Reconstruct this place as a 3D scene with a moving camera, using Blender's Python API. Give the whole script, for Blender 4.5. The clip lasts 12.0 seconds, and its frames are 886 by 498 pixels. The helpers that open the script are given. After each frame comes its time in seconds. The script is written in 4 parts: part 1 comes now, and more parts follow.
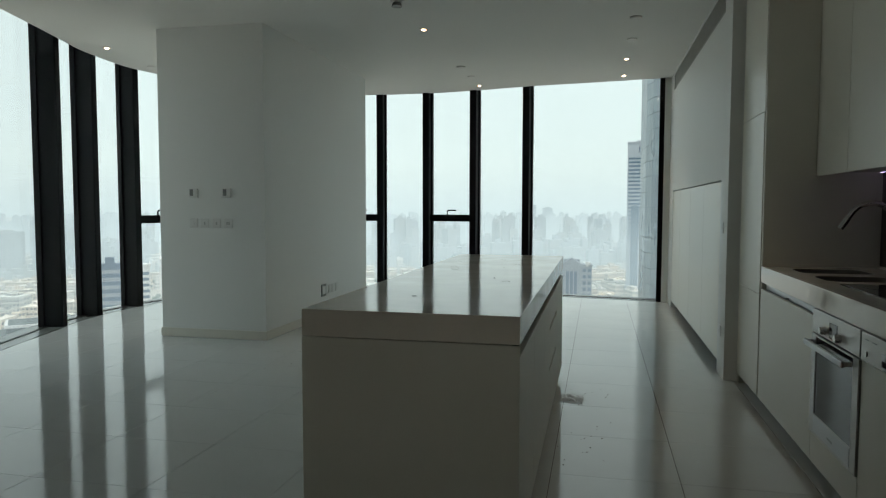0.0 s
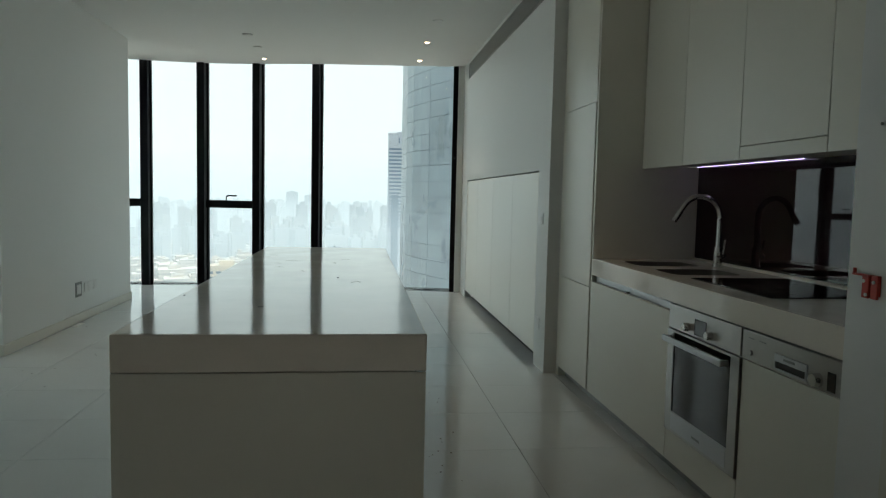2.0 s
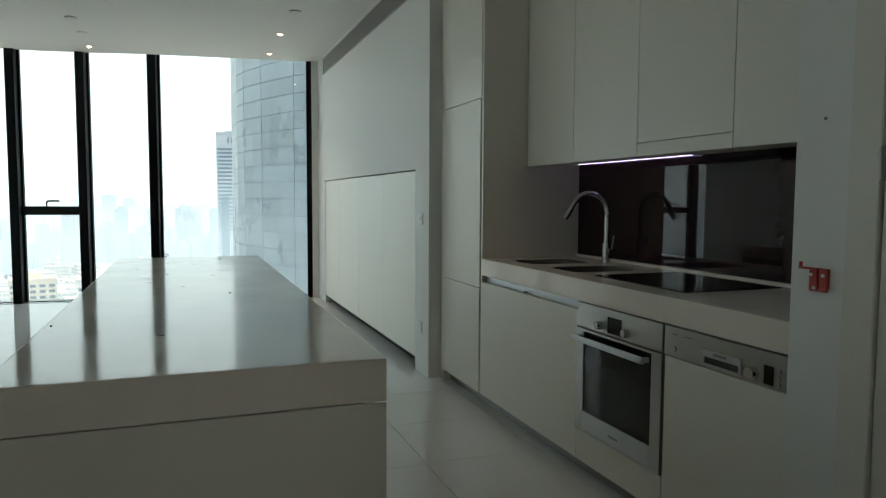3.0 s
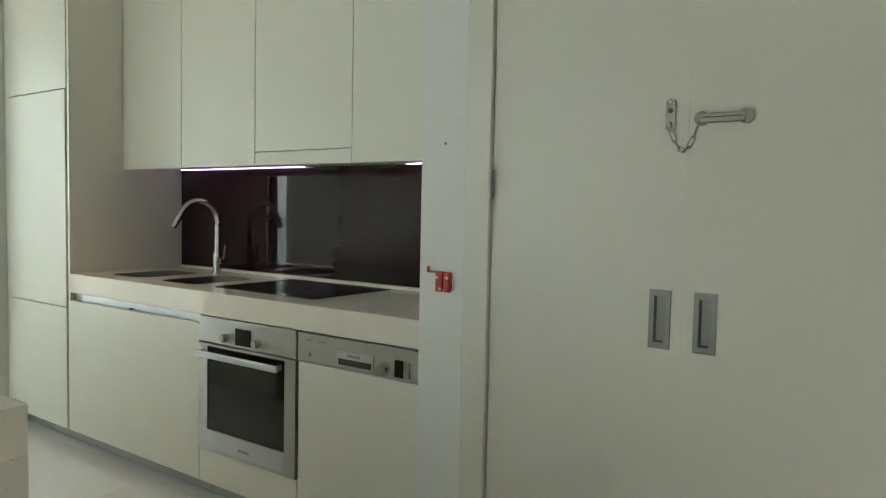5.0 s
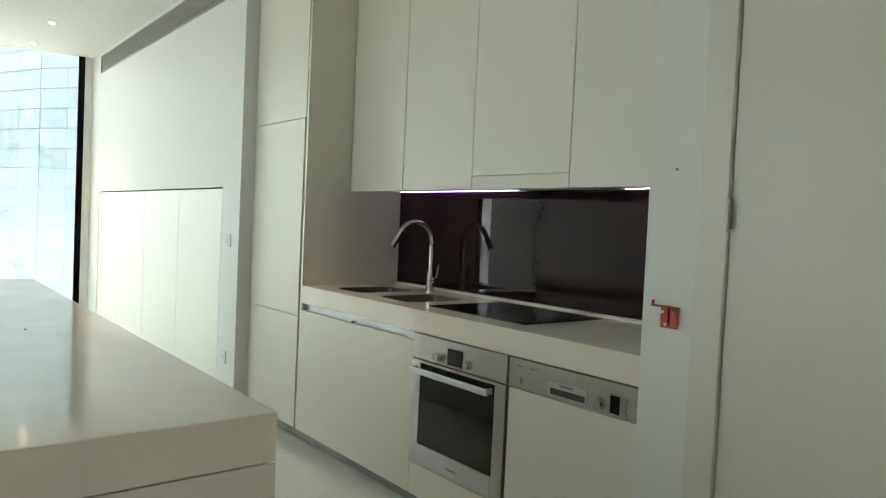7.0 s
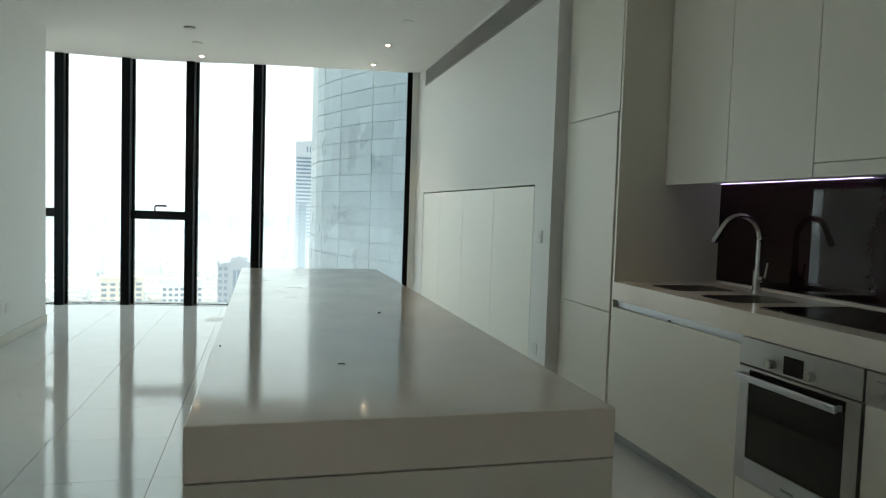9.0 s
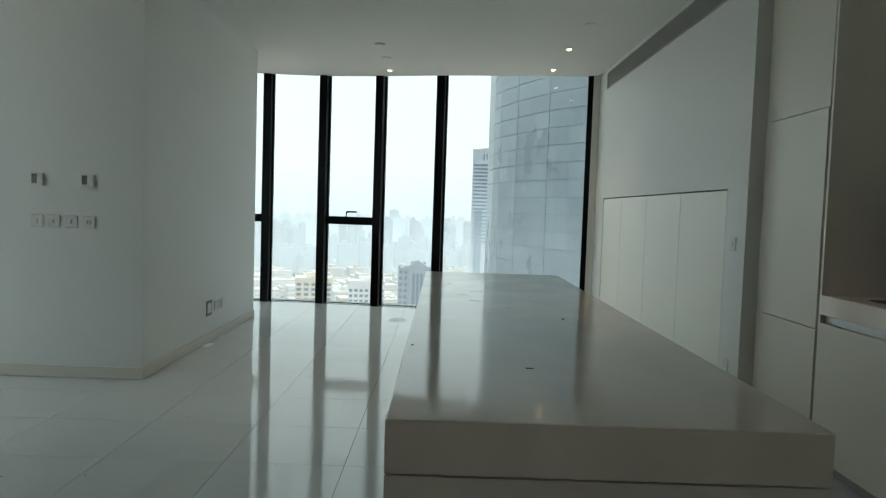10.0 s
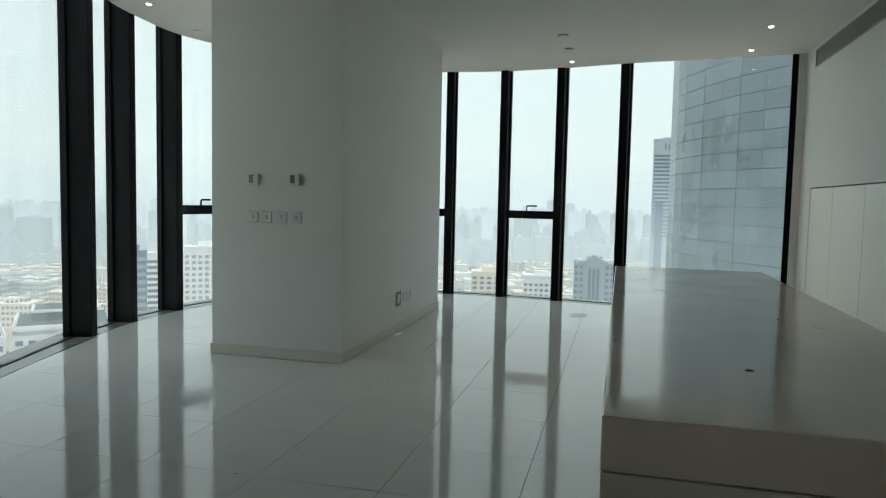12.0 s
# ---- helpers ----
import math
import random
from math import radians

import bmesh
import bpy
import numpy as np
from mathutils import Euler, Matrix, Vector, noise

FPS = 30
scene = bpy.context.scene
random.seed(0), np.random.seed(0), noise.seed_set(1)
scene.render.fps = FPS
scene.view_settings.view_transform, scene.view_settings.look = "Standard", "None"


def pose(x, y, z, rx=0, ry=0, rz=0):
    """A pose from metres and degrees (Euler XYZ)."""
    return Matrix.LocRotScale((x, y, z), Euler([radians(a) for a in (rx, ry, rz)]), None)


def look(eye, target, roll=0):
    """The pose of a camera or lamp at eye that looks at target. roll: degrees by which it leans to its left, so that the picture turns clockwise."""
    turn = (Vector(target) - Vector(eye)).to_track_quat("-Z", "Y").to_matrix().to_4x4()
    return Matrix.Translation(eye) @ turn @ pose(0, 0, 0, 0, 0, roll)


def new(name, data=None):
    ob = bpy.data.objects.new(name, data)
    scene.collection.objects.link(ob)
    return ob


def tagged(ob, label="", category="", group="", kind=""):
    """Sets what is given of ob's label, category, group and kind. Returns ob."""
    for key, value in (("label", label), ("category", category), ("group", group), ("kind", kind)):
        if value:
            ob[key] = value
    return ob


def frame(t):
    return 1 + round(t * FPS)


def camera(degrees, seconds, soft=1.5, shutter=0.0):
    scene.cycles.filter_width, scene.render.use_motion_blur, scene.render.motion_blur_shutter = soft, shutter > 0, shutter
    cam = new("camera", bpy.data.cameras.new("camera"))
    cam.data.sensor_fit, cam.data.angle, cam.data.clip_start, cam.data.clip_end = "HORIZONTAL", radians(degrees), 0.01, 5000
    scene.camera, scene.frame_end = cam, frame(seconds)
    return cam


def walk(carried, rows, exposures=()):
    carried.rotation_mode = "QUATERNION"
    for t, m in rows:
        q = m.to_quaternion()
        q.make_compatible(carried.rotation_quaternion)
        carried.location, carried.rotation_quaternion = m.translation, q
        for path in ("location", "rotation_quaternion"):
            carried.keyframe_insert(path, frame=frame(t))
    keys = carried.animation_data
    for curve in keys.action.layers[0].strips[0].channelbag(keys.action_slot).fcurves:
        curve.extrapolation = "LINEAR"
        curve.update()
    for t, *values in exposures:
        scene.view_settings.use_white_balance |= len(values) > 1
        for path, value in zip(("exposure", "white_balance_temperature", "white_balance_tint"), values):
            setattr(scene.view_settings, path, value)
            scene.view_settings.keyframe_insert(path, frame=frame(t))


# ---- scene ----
cam = camera(65.3, 12.0, soft=1.2)
PATH = [
    (0, (1.127, 0.264, 1.309), (0.691, 2.212, 1.186), 0.1),
    (0.5, (1.055, 0.303, 1.299), (0.757, 2.275, 1.156), 1.1),
    (1, (0.953, 0.464, 1.29), (0.796, 2.45, 1.117), -0.8),
    (1.5, (0.838, 0.636, 1.31), (0.856, 2.629, 1.145), 0.5),
    (2, (0.689, 0.807, 1.297), (0.931, 2.787, 1.147), 1.3),
    (2.5, (0.523, 0.946, 1.31), (1.054, 2.869, 1.166), 0.1),
    (3, (0.448, 1.108, 1.296), (1.143, 2.978, 1.152), 0.3),
    (3.5, (0.45, 1.267, 1.289), (1.441, 3.001, 1.173), 1.3),
    (3.7, (0.433, 1.293, 1.285), (1.591, 2.921, 1.193), 1.4),
    (5.3, (0.26, 1.261, 1.316), (1.911, 2.385, 1.2), 1.2),
    (5.5, (0.264, 1.273, 1.322), (1.866, 2.464, 1.198), 1.0),
    (6, (0.267, 1.297, 1.321), (1.722, 2.663, 1.196), 1.0),
    (6.5, (0.267, 1.318, 1.319), (1.623, 2.786, 1.231), 1.9),
    (6.7, (0.262, 1.33, 1.323), (1.58, 2.832, 1.246), 2.3),
    (8.3, (0.235, 1.383, 1.309), (1.063, 3.201, 1.214), 2.1),
    (8.5, (0.216, 1.387, 1.306), (0.956, 3.243, 1.205), 2.1),
    (9, (0.193, 1.4, 1.311), (0.694, 3.333, 1.199), 1.9),
    (9.5, (0.169, 1.408, 1.31), (0.399, 3.391, 1.199), 1.7),
    (10, (0.157, 1.402, 1.307), (0.161, 3.399, 1.196), 1.9),
    (10.5, (0.146, 1.395, 1.306), (-0.007, 3.386, 1.188), 1.6),
    (11, (0.132, 1.403, 1.302), (-0.144, 3.379, 1.175), 1.2),
    (11.5, (0.108, 1.402, 1.298), (-0.279, 3.36, 1.164), 1.4),
    (12, (0.084, 1.396, 1.302), (-0.409, 3.329, 1.161), 1.2),
]
EXPOSURE = [(0, 0.0, 6500, 10), (1.5, 0.15, 6500, 10), (2.5, 0.42, 6390, 10), (3.0, 0.63, 6410, 10), (3.5, 0.95, 6500, 10), (4.5, 1.7, 6750, 10), (5.5, 2.4, 6880, 10), (6.0, 2.36, 6830, 10), (6.5, 2.32, 6790, 10), (7.5, 1.75, 6750, 10),
            (8.5, 1.25, 6510, 10), (9.0, 0.88, 6480, 10), (9.5, 0.54, 6420, 10), (10.0, 0.3, 6400, 10), (10.5, 0.19, 6420, 10), (11.0, 0.1, 6450, 10), (12.0, 0.03, 6450, 10)]
walk(cam, [(t, look(eye, target, roll)) for t, eye, target, roll in PATH], EXPOSURE)

# ---- world and light ----
HAZE = (0.865, 1.0, 0.98)
SUN_TURN, SUN_HIGH = radians(125), radians(64)
world = bpy.data.worlds.new("hazy_sky")
scene.world = world
world.use_nodes = True
wn, wl = world.node_tree.nodes, world.node_tree.links
sky = wn.new("ShaderNodeTexSky")
sky.sky_type, sky.sun_disc = "NISHITA", False
sky.sun_elevation, sky.sun_rotation = SUN_HIGH, SUN_TURN
sky.air_density, sky.dust_density, sky.ozone_density = 1.0, 3.0, 1.0
dim = wn.new("ShaderNodeVectorMath")
dim.operation = "SCALE"
dim.inputs["Scale"].default_value = 0.1
veil = wn.new("ShaderNodeMix")
veil.data_type = "RGBA"
veil.inputs["Factor"].default_value = 0.85
veil.inputs["B"].default_value = (*[1.16 * c for c in HAZE], 1)
wl.new(sky.outputs["Color"], dim.inputs[0])
wl.new(dim.outputs["Vector"], veil.inputs["A"])
wl.new(veil.outputs["Result"], wn["Background"].inputs["Color"])
wn["Background"].inputs["Strength"].default_value = 1.0
sun = new("sun", bpy.data.lights.new("sun", "SUN"))
sun.data.energy, sun.data.angle, sun.data.color = 2.5, radians(2), (1.0, 0.97, 0.93)
sun.matrix_world = look((0, 0, 0), (-math.sin(SUN_TURN) * math.cos(SUN_HIGH), -math.cos(SUN_TURN) * math.cos(SUN_HIGH), -math.sin(SUN_HIGH)))

# lit warm downlights; the last three are unseen, added to brighten kitchen and island
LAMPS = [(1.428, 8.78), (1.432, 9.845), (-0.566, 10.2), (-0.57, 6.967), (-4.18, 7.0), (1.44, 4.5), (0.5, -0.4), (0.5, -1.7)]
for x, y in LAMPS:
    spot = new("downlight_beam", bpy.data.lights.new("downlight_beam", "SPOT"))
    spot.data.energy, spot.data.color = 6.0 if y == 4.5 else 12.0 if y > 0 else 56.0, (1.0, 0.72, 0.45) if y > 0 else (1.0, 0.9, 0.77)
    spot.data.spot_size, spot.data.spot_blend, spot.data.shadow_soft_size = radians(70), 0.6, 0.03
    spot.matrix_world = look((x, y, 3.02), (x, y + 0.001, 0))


# ---- materials ----
def mat(name, color, rough=0.5, metal=0.0, vary=0.06, scale=3.0, grain=60.0, bump=0.0, spec=0.5, coat=0.0, rvary=0.1):
    """A surface with slow stains and fine grain, both of real size."""
    m = bpy.data.materials.new(name)
    m.use_nodes = True
    n, l = m.node_tree.nodes, m.node_tree.links
    b = n["Principled BSDF"]
    geo = n.new("ShaderNodeTexCoord")
    big, fine = n.new("ShaderNodeTexNoise"), n.new("ShaderNodeTexNoise")
    big.inputs["Scale"].default_value, big.inputs["Detail"].default_value = scale, 4
    fine.inputs["Scale"].default_value, fine.inputs["Detail"].default_value = grain, 3
    l.new(geo.outputs["Object"], big.inputs["Vector"])
    l.new(geo.outputs["Object"], fine.inputs["Vector"])
    add = n.new("ShaderNodeMath")
    add.operation = "MULTIPLY_ADD"
    add.inputs[1].default_value = 0.35
    l.new(fine.outputs["Fac"], add.inputs[0])
    l.new(big.outputs["Fac"], add.inputs[2])
    mix = n.new("ShaderNodeMix")
    mix.data_type = "RGBA"
    mix.inputs["A"].default_value = (*[c * (1 - vary) for c in color], 1)
    mix.inputs["B"].default_value = (*[min(1, c * (1 + vary)) for c in color], 1)
    rng = n.new("ShaderNodeMapRange")
    rng.inputs["From Min"].default_value, rng.inputs["From Max"].default_value = 0.4, 0.95
    l.new(add.outputs[0], rng.inputs["Value"])
    l.new(rng.outputs["Result"], mix.inputs["Factor"])
    l.new(mix.outputs["Result"], b.inputs["Base Color"])
    rr = n.new("ShaderNodeMapRange")
    rr.inputs["From Min"].default_value, rr.inputs["From Max"].default_value = 0.3, 0.7
    rr.inputs["To Min"].default_value, rr.inputs["To Max"].default_value = rough * (1 - rvary), min(1, rough * (1 + rvary))
    l.new(big.outputs["Fac"], rr.inputs["Value"])
    l.new(rr.outputs["Result"], b.inputs["Roughness"])
    b.inputs["Metallic"].default_value = metal
    b.inputs["Specular IOR Level"].default_value = spec
    b.inputs["Coat Weight"].default_value = coat
    if bump:
        bp = n.new("ShaderNodeBump")
        bp.inputs["Strength"].default_value, bp.inputs["Distance"].default_value = bump, 0.002
        l.new(fine.outputs["Fac"], bp.inputs["Height"])
        l.new(bp.outputs["Normal"], b.inputs["Normal"])
    return m


PLASTER = mat("white_wall_paint", (0.765, 0.775, 0.755), 0.55, vary=0.012, scale=1.2, grain=140, bump=0.12)
CEIL = mat("ceiling_paint", (0.78, 0.79, 0.77), 0.75, vary=0.02, scale=0.8, grain=90, bump=0.08)
LACQUER = mat("cream_white_lacquer", (0.77, 0.755, 0.67), 0.34, vary=0.006, scale=0.9, grain=200, bump=0.015, rvary=0.03)
STONE = mat("composite_stone_worktop", (0.82, 0.765, 0.68), 0.095, vary=0.045, scale=5, grain=260, rvary=0.45, spec=0.42)
TILE = mat("polished_white_floor_tile", (0.705, 0.728, 0.727), 0.08, vary=0.03, scale=2.2, grain=120, rvary=0.35)
GROUT = mat("grey_grout", (0.13, 0.125, 0.115), 0.9, grain=200)
BLACK = mat("black_anodised_aluminium", (0.0045, 0.005, 0.0065), 0.42, 0.0, grain=300, spec=0.14)
SILL = mat("dark_grey_sill", (0.2, 0.21, 0.21), 0.22, grain=150)
STEEL = mat("brushed_steel", (0.43, 0.42, 0.40), 0.36, 1.0, vary=0.05, grain=400)
CHROME = mat("satin_chrome", (0.62, 0.62, 0.61), 0.2, 1.0, vary=0.03, grain=300)
HOBGLASS = mat("black_ceramic_glass", (0.008, 0.008, 0.009), 0.06, vary=0.1)
SPLASH = mat("dark_brown_back_painted_glass", (0.022, 0.0075, 0.0105), 0.028, vary=0.03, spec=0.38, rvary=0.0)
OVENGLASS = mat("smoked_oven_glass", (0.012, 0.012, 0.013), 0.07, vary=0.1)
RED = mat("red_painted_metal", (0.46, 0.045, 0.03), 0.4, vary=0.12, grain=150)
WHITEPLASTIC = mat("white_plastic", (0.72, 0.72, 0.70), 0.35, vary=0.02)
GREYPLASTIC = mat("grey_plastic", (0.2, 0.21, 0.2), 0.4, vary=0.04)
ROCKER = mat("pale_grey_plastic", (0.5, 0.5, 0.48), 0.4, vary=0.04)
PULLSTEEL = mat("dull_brushed_steel", (0.30, 0.30, 0.29), 0.42, 1.0, vary=0.06, grain=400)
TOEKICK = mat("dull_aluminium_plinth", (0.36, 0.36, 0.35), 0.5, 0.5, vary=0.06, grain=300)
ALU = mat("satin_aluminium", (0.50, 0.51, 0.52), 0.45, 1.0, vary=0.05, grain=300)
SKIRT = mat("cream_skirting_paint", (0.69, 0.67, 0.60), 0.4, vary=0.02)
GRILLE = mat("grey_painted_grille", (0.42, 0.42, 0.40), 0.5, vary=0.05)
# near-black colour that puts shade into gaps, toe recesses and slots
SHADOWGAP = mat("dark_recess_shade", (0.06, 0.06, 0.055), 0.8)


def emitter(name, color, strength):
    m = bpy.data.materials.new(name)
    m.use_nodes = True
    n, l = m.node_tree.nodes, m.node_tree.links
    n.remove(n["Principled BSDF"])
    e = n.new("ShaderNodeEmission")
    e.inputs["Color"].default_value, e.inputs["Strength"].default_value = (*color, 1), strength
    l.new(e.outputs["Emission"], n["Material Output"].inputs["Surface"])
    return m


def pane_material(name, tint, gloss):
    """Clear glazing: see-through, with a faint mirror."""
    m = bpy.data.materials.new(name)
    m.use_nodes = True
    n, l = m.node_tree.nodes, m.node_tree.links
    n.remove(n["Principled BSDF"])
    tr, gl, mx = n.new("ShaderNodeBsdfTransparent"), n.new("ShaderNodeBsdfGlossy"), n.new("ShaderNodeMixShader")
    fr, mul = n.new("ShaderNodeLayerWeight"), n.new("ShaderNodeMath")
    pw = n.new("ShaderNodeMath")
    pw.operation, mul.operation = "POWER", "MULTIPLY_ADD"
    pw.inputs[1].default_value, mul.inputs[1].default_value, mul.inputs[2].default_value = 5.0, gloss * 0.9, gloss * 0.035
    l.new(fr.outputs["Facing"], pw.inputs[0])
    tr.inputs["Color"].default_value = (*tint, 1)
    gl.inputs["Roughness"].default_value = 0.02
    l.new(pw.outputs[0], mul.inputs[0])
    l.new(mul.outputs[0], mx.inputs["Fac"])
    l.new(tr.outputs[0], mx.inputs[1])
    l.new(gl.outputs[0], mx.inputs[2])
    l.new(mx.outputs[0], n["Material Output"].inputs["Surface"])
    return m


PANE = pane_material("clear_window_glass", (0.965, 0.98, 0.975), 1.0)
LED = emitter("cool_led", (0.72, 0.60, 1.0), 3.0)
LAMPGLOW = emitter("warm_lamp_glow", (1.0, 0.72, 0.45), 14.0)
# orange metal whose colour stands in for the halo round a lit bulb
LAMPHALO = mat("orange_lamp_halo", (0.62, 0.22, 0.08), 0.3, 0.8)

# ---- mesh helpers ----
ORG = {}


def box(bm, x0, x1, y0, y1, z0, z1, bevel=0.0, seg=1):
    made = bmesh.ops.create_cube(bm, size=1.0)["verts"]
    for v in made:
        v.co = Vector((x0 + (v.co.x + 0.5) * (x1 - x0), y0 + (v.co.y + 0.5) * (y1 - y0), z0 + (v.co.z + 0.5) * (z1 - z0)))
    if bevel:
        edges = list({e for v in made for e in v.link_edges})
        bmesh.ops.bevel(bm, geom=edges, offset=bevel, segments=seg, affect="EDGES", profile=0.5)
    return bm


def bx(x0, x1, y0, y1, z0, z1, bevel=0.0, seg=1):
    return box(bmesh.new(), x0, x1, y0, y1, z0, z1, bevel, seg)


def rod(bm, a, b, r, sides=16, r2=None):
    """A round bar from a to b."""
    a, b = Vector(a), Vector(b)
    m = Matrix.Translation((a + b) / 2) @ (b - a).to_track_quat("Z", "Y").to_matrix().to_4x4()
    bmesh.ops.create_cone(bm, cap_ends=True, segments=sides, radius1=r, radius2=r if r2 is None else r2, depth=(b - a).length, matrix=m)
    return bm


def tube(bm, pts, r, sides=12):
    """A bent round bar through pts."""
    pts = [Vector(p) for p in pts]
    rings = []
    for i, p in enumerate(pts):
        d = (pts[min(i + 1, len(pts) - 1)] - pts[max(i - 1, 0)]).normalized()
        q = d.to_track_quat("Z", "Y").to_matrix()
        rings.append([bm.verts.new(p + q @ Vector((r * math.cos(2 * math.pi * k / sides), r * math.sin(2 * math.pi * k / sides), 0))) for k in range(sides)])
    for u, v in zip(rings, rings[1:]):
        for k in range(sides):
            bm.faces.new((u[k], u[(k + 1) % sides], v[(k + 1) % sides], v[k]))
    bm.faces.new(rings[0][::-1])
    bm.faces.new(rings[-1])
    bmesh.ops.recalc_face_normals(bm, faces=bm.faces)
    return bm


def prism(bm, ring, z0, z1):
    """An upright solid over a plan outline."""
    lo = [bm.verts.new((x, y, z0)) for x, y in ring]
    hi = [bm.verts.new((x, y, z1)) for x, y in ring]
    bm.faces.new(lo[::-1])
    bm.faces.new(hi)
    for i in range(len(ring)):
        j = (i + 1) % len(ring)
        bm.faces.new((lo[i], lo[j], hi[j], hi[i]))
    bmesh.ops.recalc_face_normals(bm, faces=bm.faces)
    return bm


def mesh_of(name, bm, material, origin, smooth=False):
    me = bpy.data.meshes.new(name)
    bmesh.ops.translate(bm, verts=bm.verts, vec=-Vector(origin))
    bm.to_mesh(me)
    bm.free()
    if smooth:
        me.shade_smooth()
        me.set_sharp_from_angle(angle=radians(35))
    me.materials.append(material)
    return me


def thing(name, at, label, category, group="", kind=""):
    ob = tagged(new(name), label, category, group, kind)
    ob.location = at
    ob.empty_display_size = 0.1
    ORG[ob.name] = Vector(at)
    return ob


def part(name, bm, material, parent, label="", smooth=False):
    ob = new(name, mesh_of(name, bm, material, ORG[parent.name], smooth))
    ob.parent = parent
    ORG[ob.name] = ORG[parent.name]
    return tagged(ob, label)


def solid(name, bm, material, at, label, category, group="", kind="", smooth=False):
    ob = tagged(new(name, mesh_of(name, bm, material, at, smooth)), label, category, group, kind)
    ob.location = at
    ORG[ob.name] = Vector(at)
    return ob


def curve(pts, steps=8):
    """A smooth plan line through pts."""
    p = [Vector(q).to_2d() for q in pts]
    p = [2 * p[0] - p[1]] + p + [2 * p[-1] - p[-2]]
    out = []
    for i in range(1, len(p) - 2):
        for k in range(steps):
            t = k / steps
            out.append(0.5 * (2 * p[i] + (p[i + 1] - p[i - 1]) * t + (2 * p[i - 1] - 5 * p[i] + 4 * p[i + 1] - p[i + 2]) * t * t
                              + (3 * p[i] - p[i - 1] - 3 * p[i + 1] + p[i + 2]) * t ** 3))
    return out + [p[-2]]


def offset(line, d):
    """The plan line moved d metres to its left (outwards, for the facade as listed)."""
    out = []
    for i, p in enumerate(line):
        t = (line[min(i + 1, len(line) - 1)] - line[max(i - 1, 0)]).normalized()
        out.append(p + d * Vector((-t.y, t.x)))
    return out


def band(bm, inner, outer, z0, z1):
    """A solid strip between two plan lines of equal length."""
    sec = [[bm.verts.new((p.x, p.y, z)) for p, z in ((i, z0), (o, z0), (o, z1), (i, z1))] for i, o in zip(inner, outer)]
    for u, v in zip(sec, sec[1:]):
        for k in range(4):
            bm.faces.new((u[k], u[(k + 1) % 4], v[(k + 1) % 4], v[k]))
    bm.faces.new(sec[0])
    bm.faces.new(sec[-1][::-1])
    bmesh.ops.recalc_face_normals(bm, faces=bm.faces)
    return bm


def cells(us, vs, holes, w0, w1, upright=False):
    """One connected plate over the grid us, vs with cells left out. upright: u is y, v is z and the plate is thick along x."""
    bm, at = bmesh.new(), {}

    def vert(i, j, k):
        if (i, j, k) not in at:
            u, v, w = us[i], vs[j], (w0, w1)[k]
            at[i, j, k] = bm.verts.new((w, u, v) if upright else (u, v, w))
        return at[i, j, k]

    have = {(i, j) for i in range(len(us) - 1) for j in range(len(vs) - 1)} - set(holes)
    for i, j in have:
        for k in (0, 1):
            bm.faces.new([vert(i, j, k), vert(i + 1, j, k), vert(i + 1, j + 1, k), vert(i, j + 1, k)])
        for (di, dj), (a, b) in (((-1, 0), ((i, j), (i, j + 1))), ((1, 0), ((i + 1, j), (i + 1, j + 1))), ((0, -1), ((i, j), (i + 1, j))), ((0, 1), ((i, j + 1), (i + 1, j + 1)))):
            if (i + di, j + dj) not in have:
                bm.faces.new([vert(*a, 0), vert(*b, 0), vert(*b, 1), vert(*a, 1)])
    bmesh.ops.recalc_face_normals(bm, faces=bm.faces)
    return bm


# ---- setting: floor, facade line, walls, ceiling ----
H_CEIL, H_TOP = 3.045, 3.45
FLOOR_EDGE = curve([(-3.66, 4.05), (-4.09, 5.3), (-4.22, 5.72), (-4.51, 6.646), (-4.659, 7.373), (-4.68, 8.155), (-4.52, 8.95), (-4.1, 9.7), (-3.45, 10.3),
                    (-2.85, 10.58), (-2.223, 10.68), (-1.48, 10.67), (-0.727, 10.575), (0.08, 10.46), (1.05, 10.31), (2.06, 10.12)])
CEIL_EDGE = curve([(-3.6, 4.05), (-4.04, 5.45), (-4.22, 6.03), (-4.4, 6.59), (-4.535, 7.0), (-4.605, 7.39), (-4.66, 7.86), (-4.635, 8.2), (-4.555, 8.51), (-4.3, 9.2), (-3.85, 9.9), (-3.25, 10.4),
                   (-2.75, 10.62), (-2.25, 10.7), (-1.45, 10.73), (-0.68, 10.62), (0.10, 10.43), (1.05, 10.3), (2.06, 10.15)])
GLASS_LINE = offset(FLOOR_EDGE, 0.19)
X_LEFT, X_WALL, X_BACK, Y_BACK = -3.66, 2.07, 2.837, -2.6

ring = [(X_LEFT, Y_BACK), (X_BACK, Y_BACK), (X_BACK, 10.3)] + [tuple(p) for p in GLASS_LINE[::-1]] + [(X_LEFT, 4.05)]
solid("floor", prism(bmesh.new(), ring, -0.3, -0.006), GROUT, (0, 4, -0.3), "pale stone-tiled floor, polished and glossy", "floor", kind="structure")
ring = [(X_LEFT, Y_BACK), (X_BACK, Y_BACK), (X_BACK, 10.1)] + [tuple(p) for p in CEIL_EDGE[::-1]] + [(X_LEFT, 4.05)]
solid("ceiling", prism(bmesh.new(), ring, H_CEIL, H_TOP), CEIL, (0, 4, H_CEIL), "flat white plastered ceiling with recessed downlights", "ceiling", kind="structure")
ring = [tuple(p) for p in CEIL_EDGE] + [tuple(p) for p in offset(GLASS_LINE, 0.3)[::-1]]
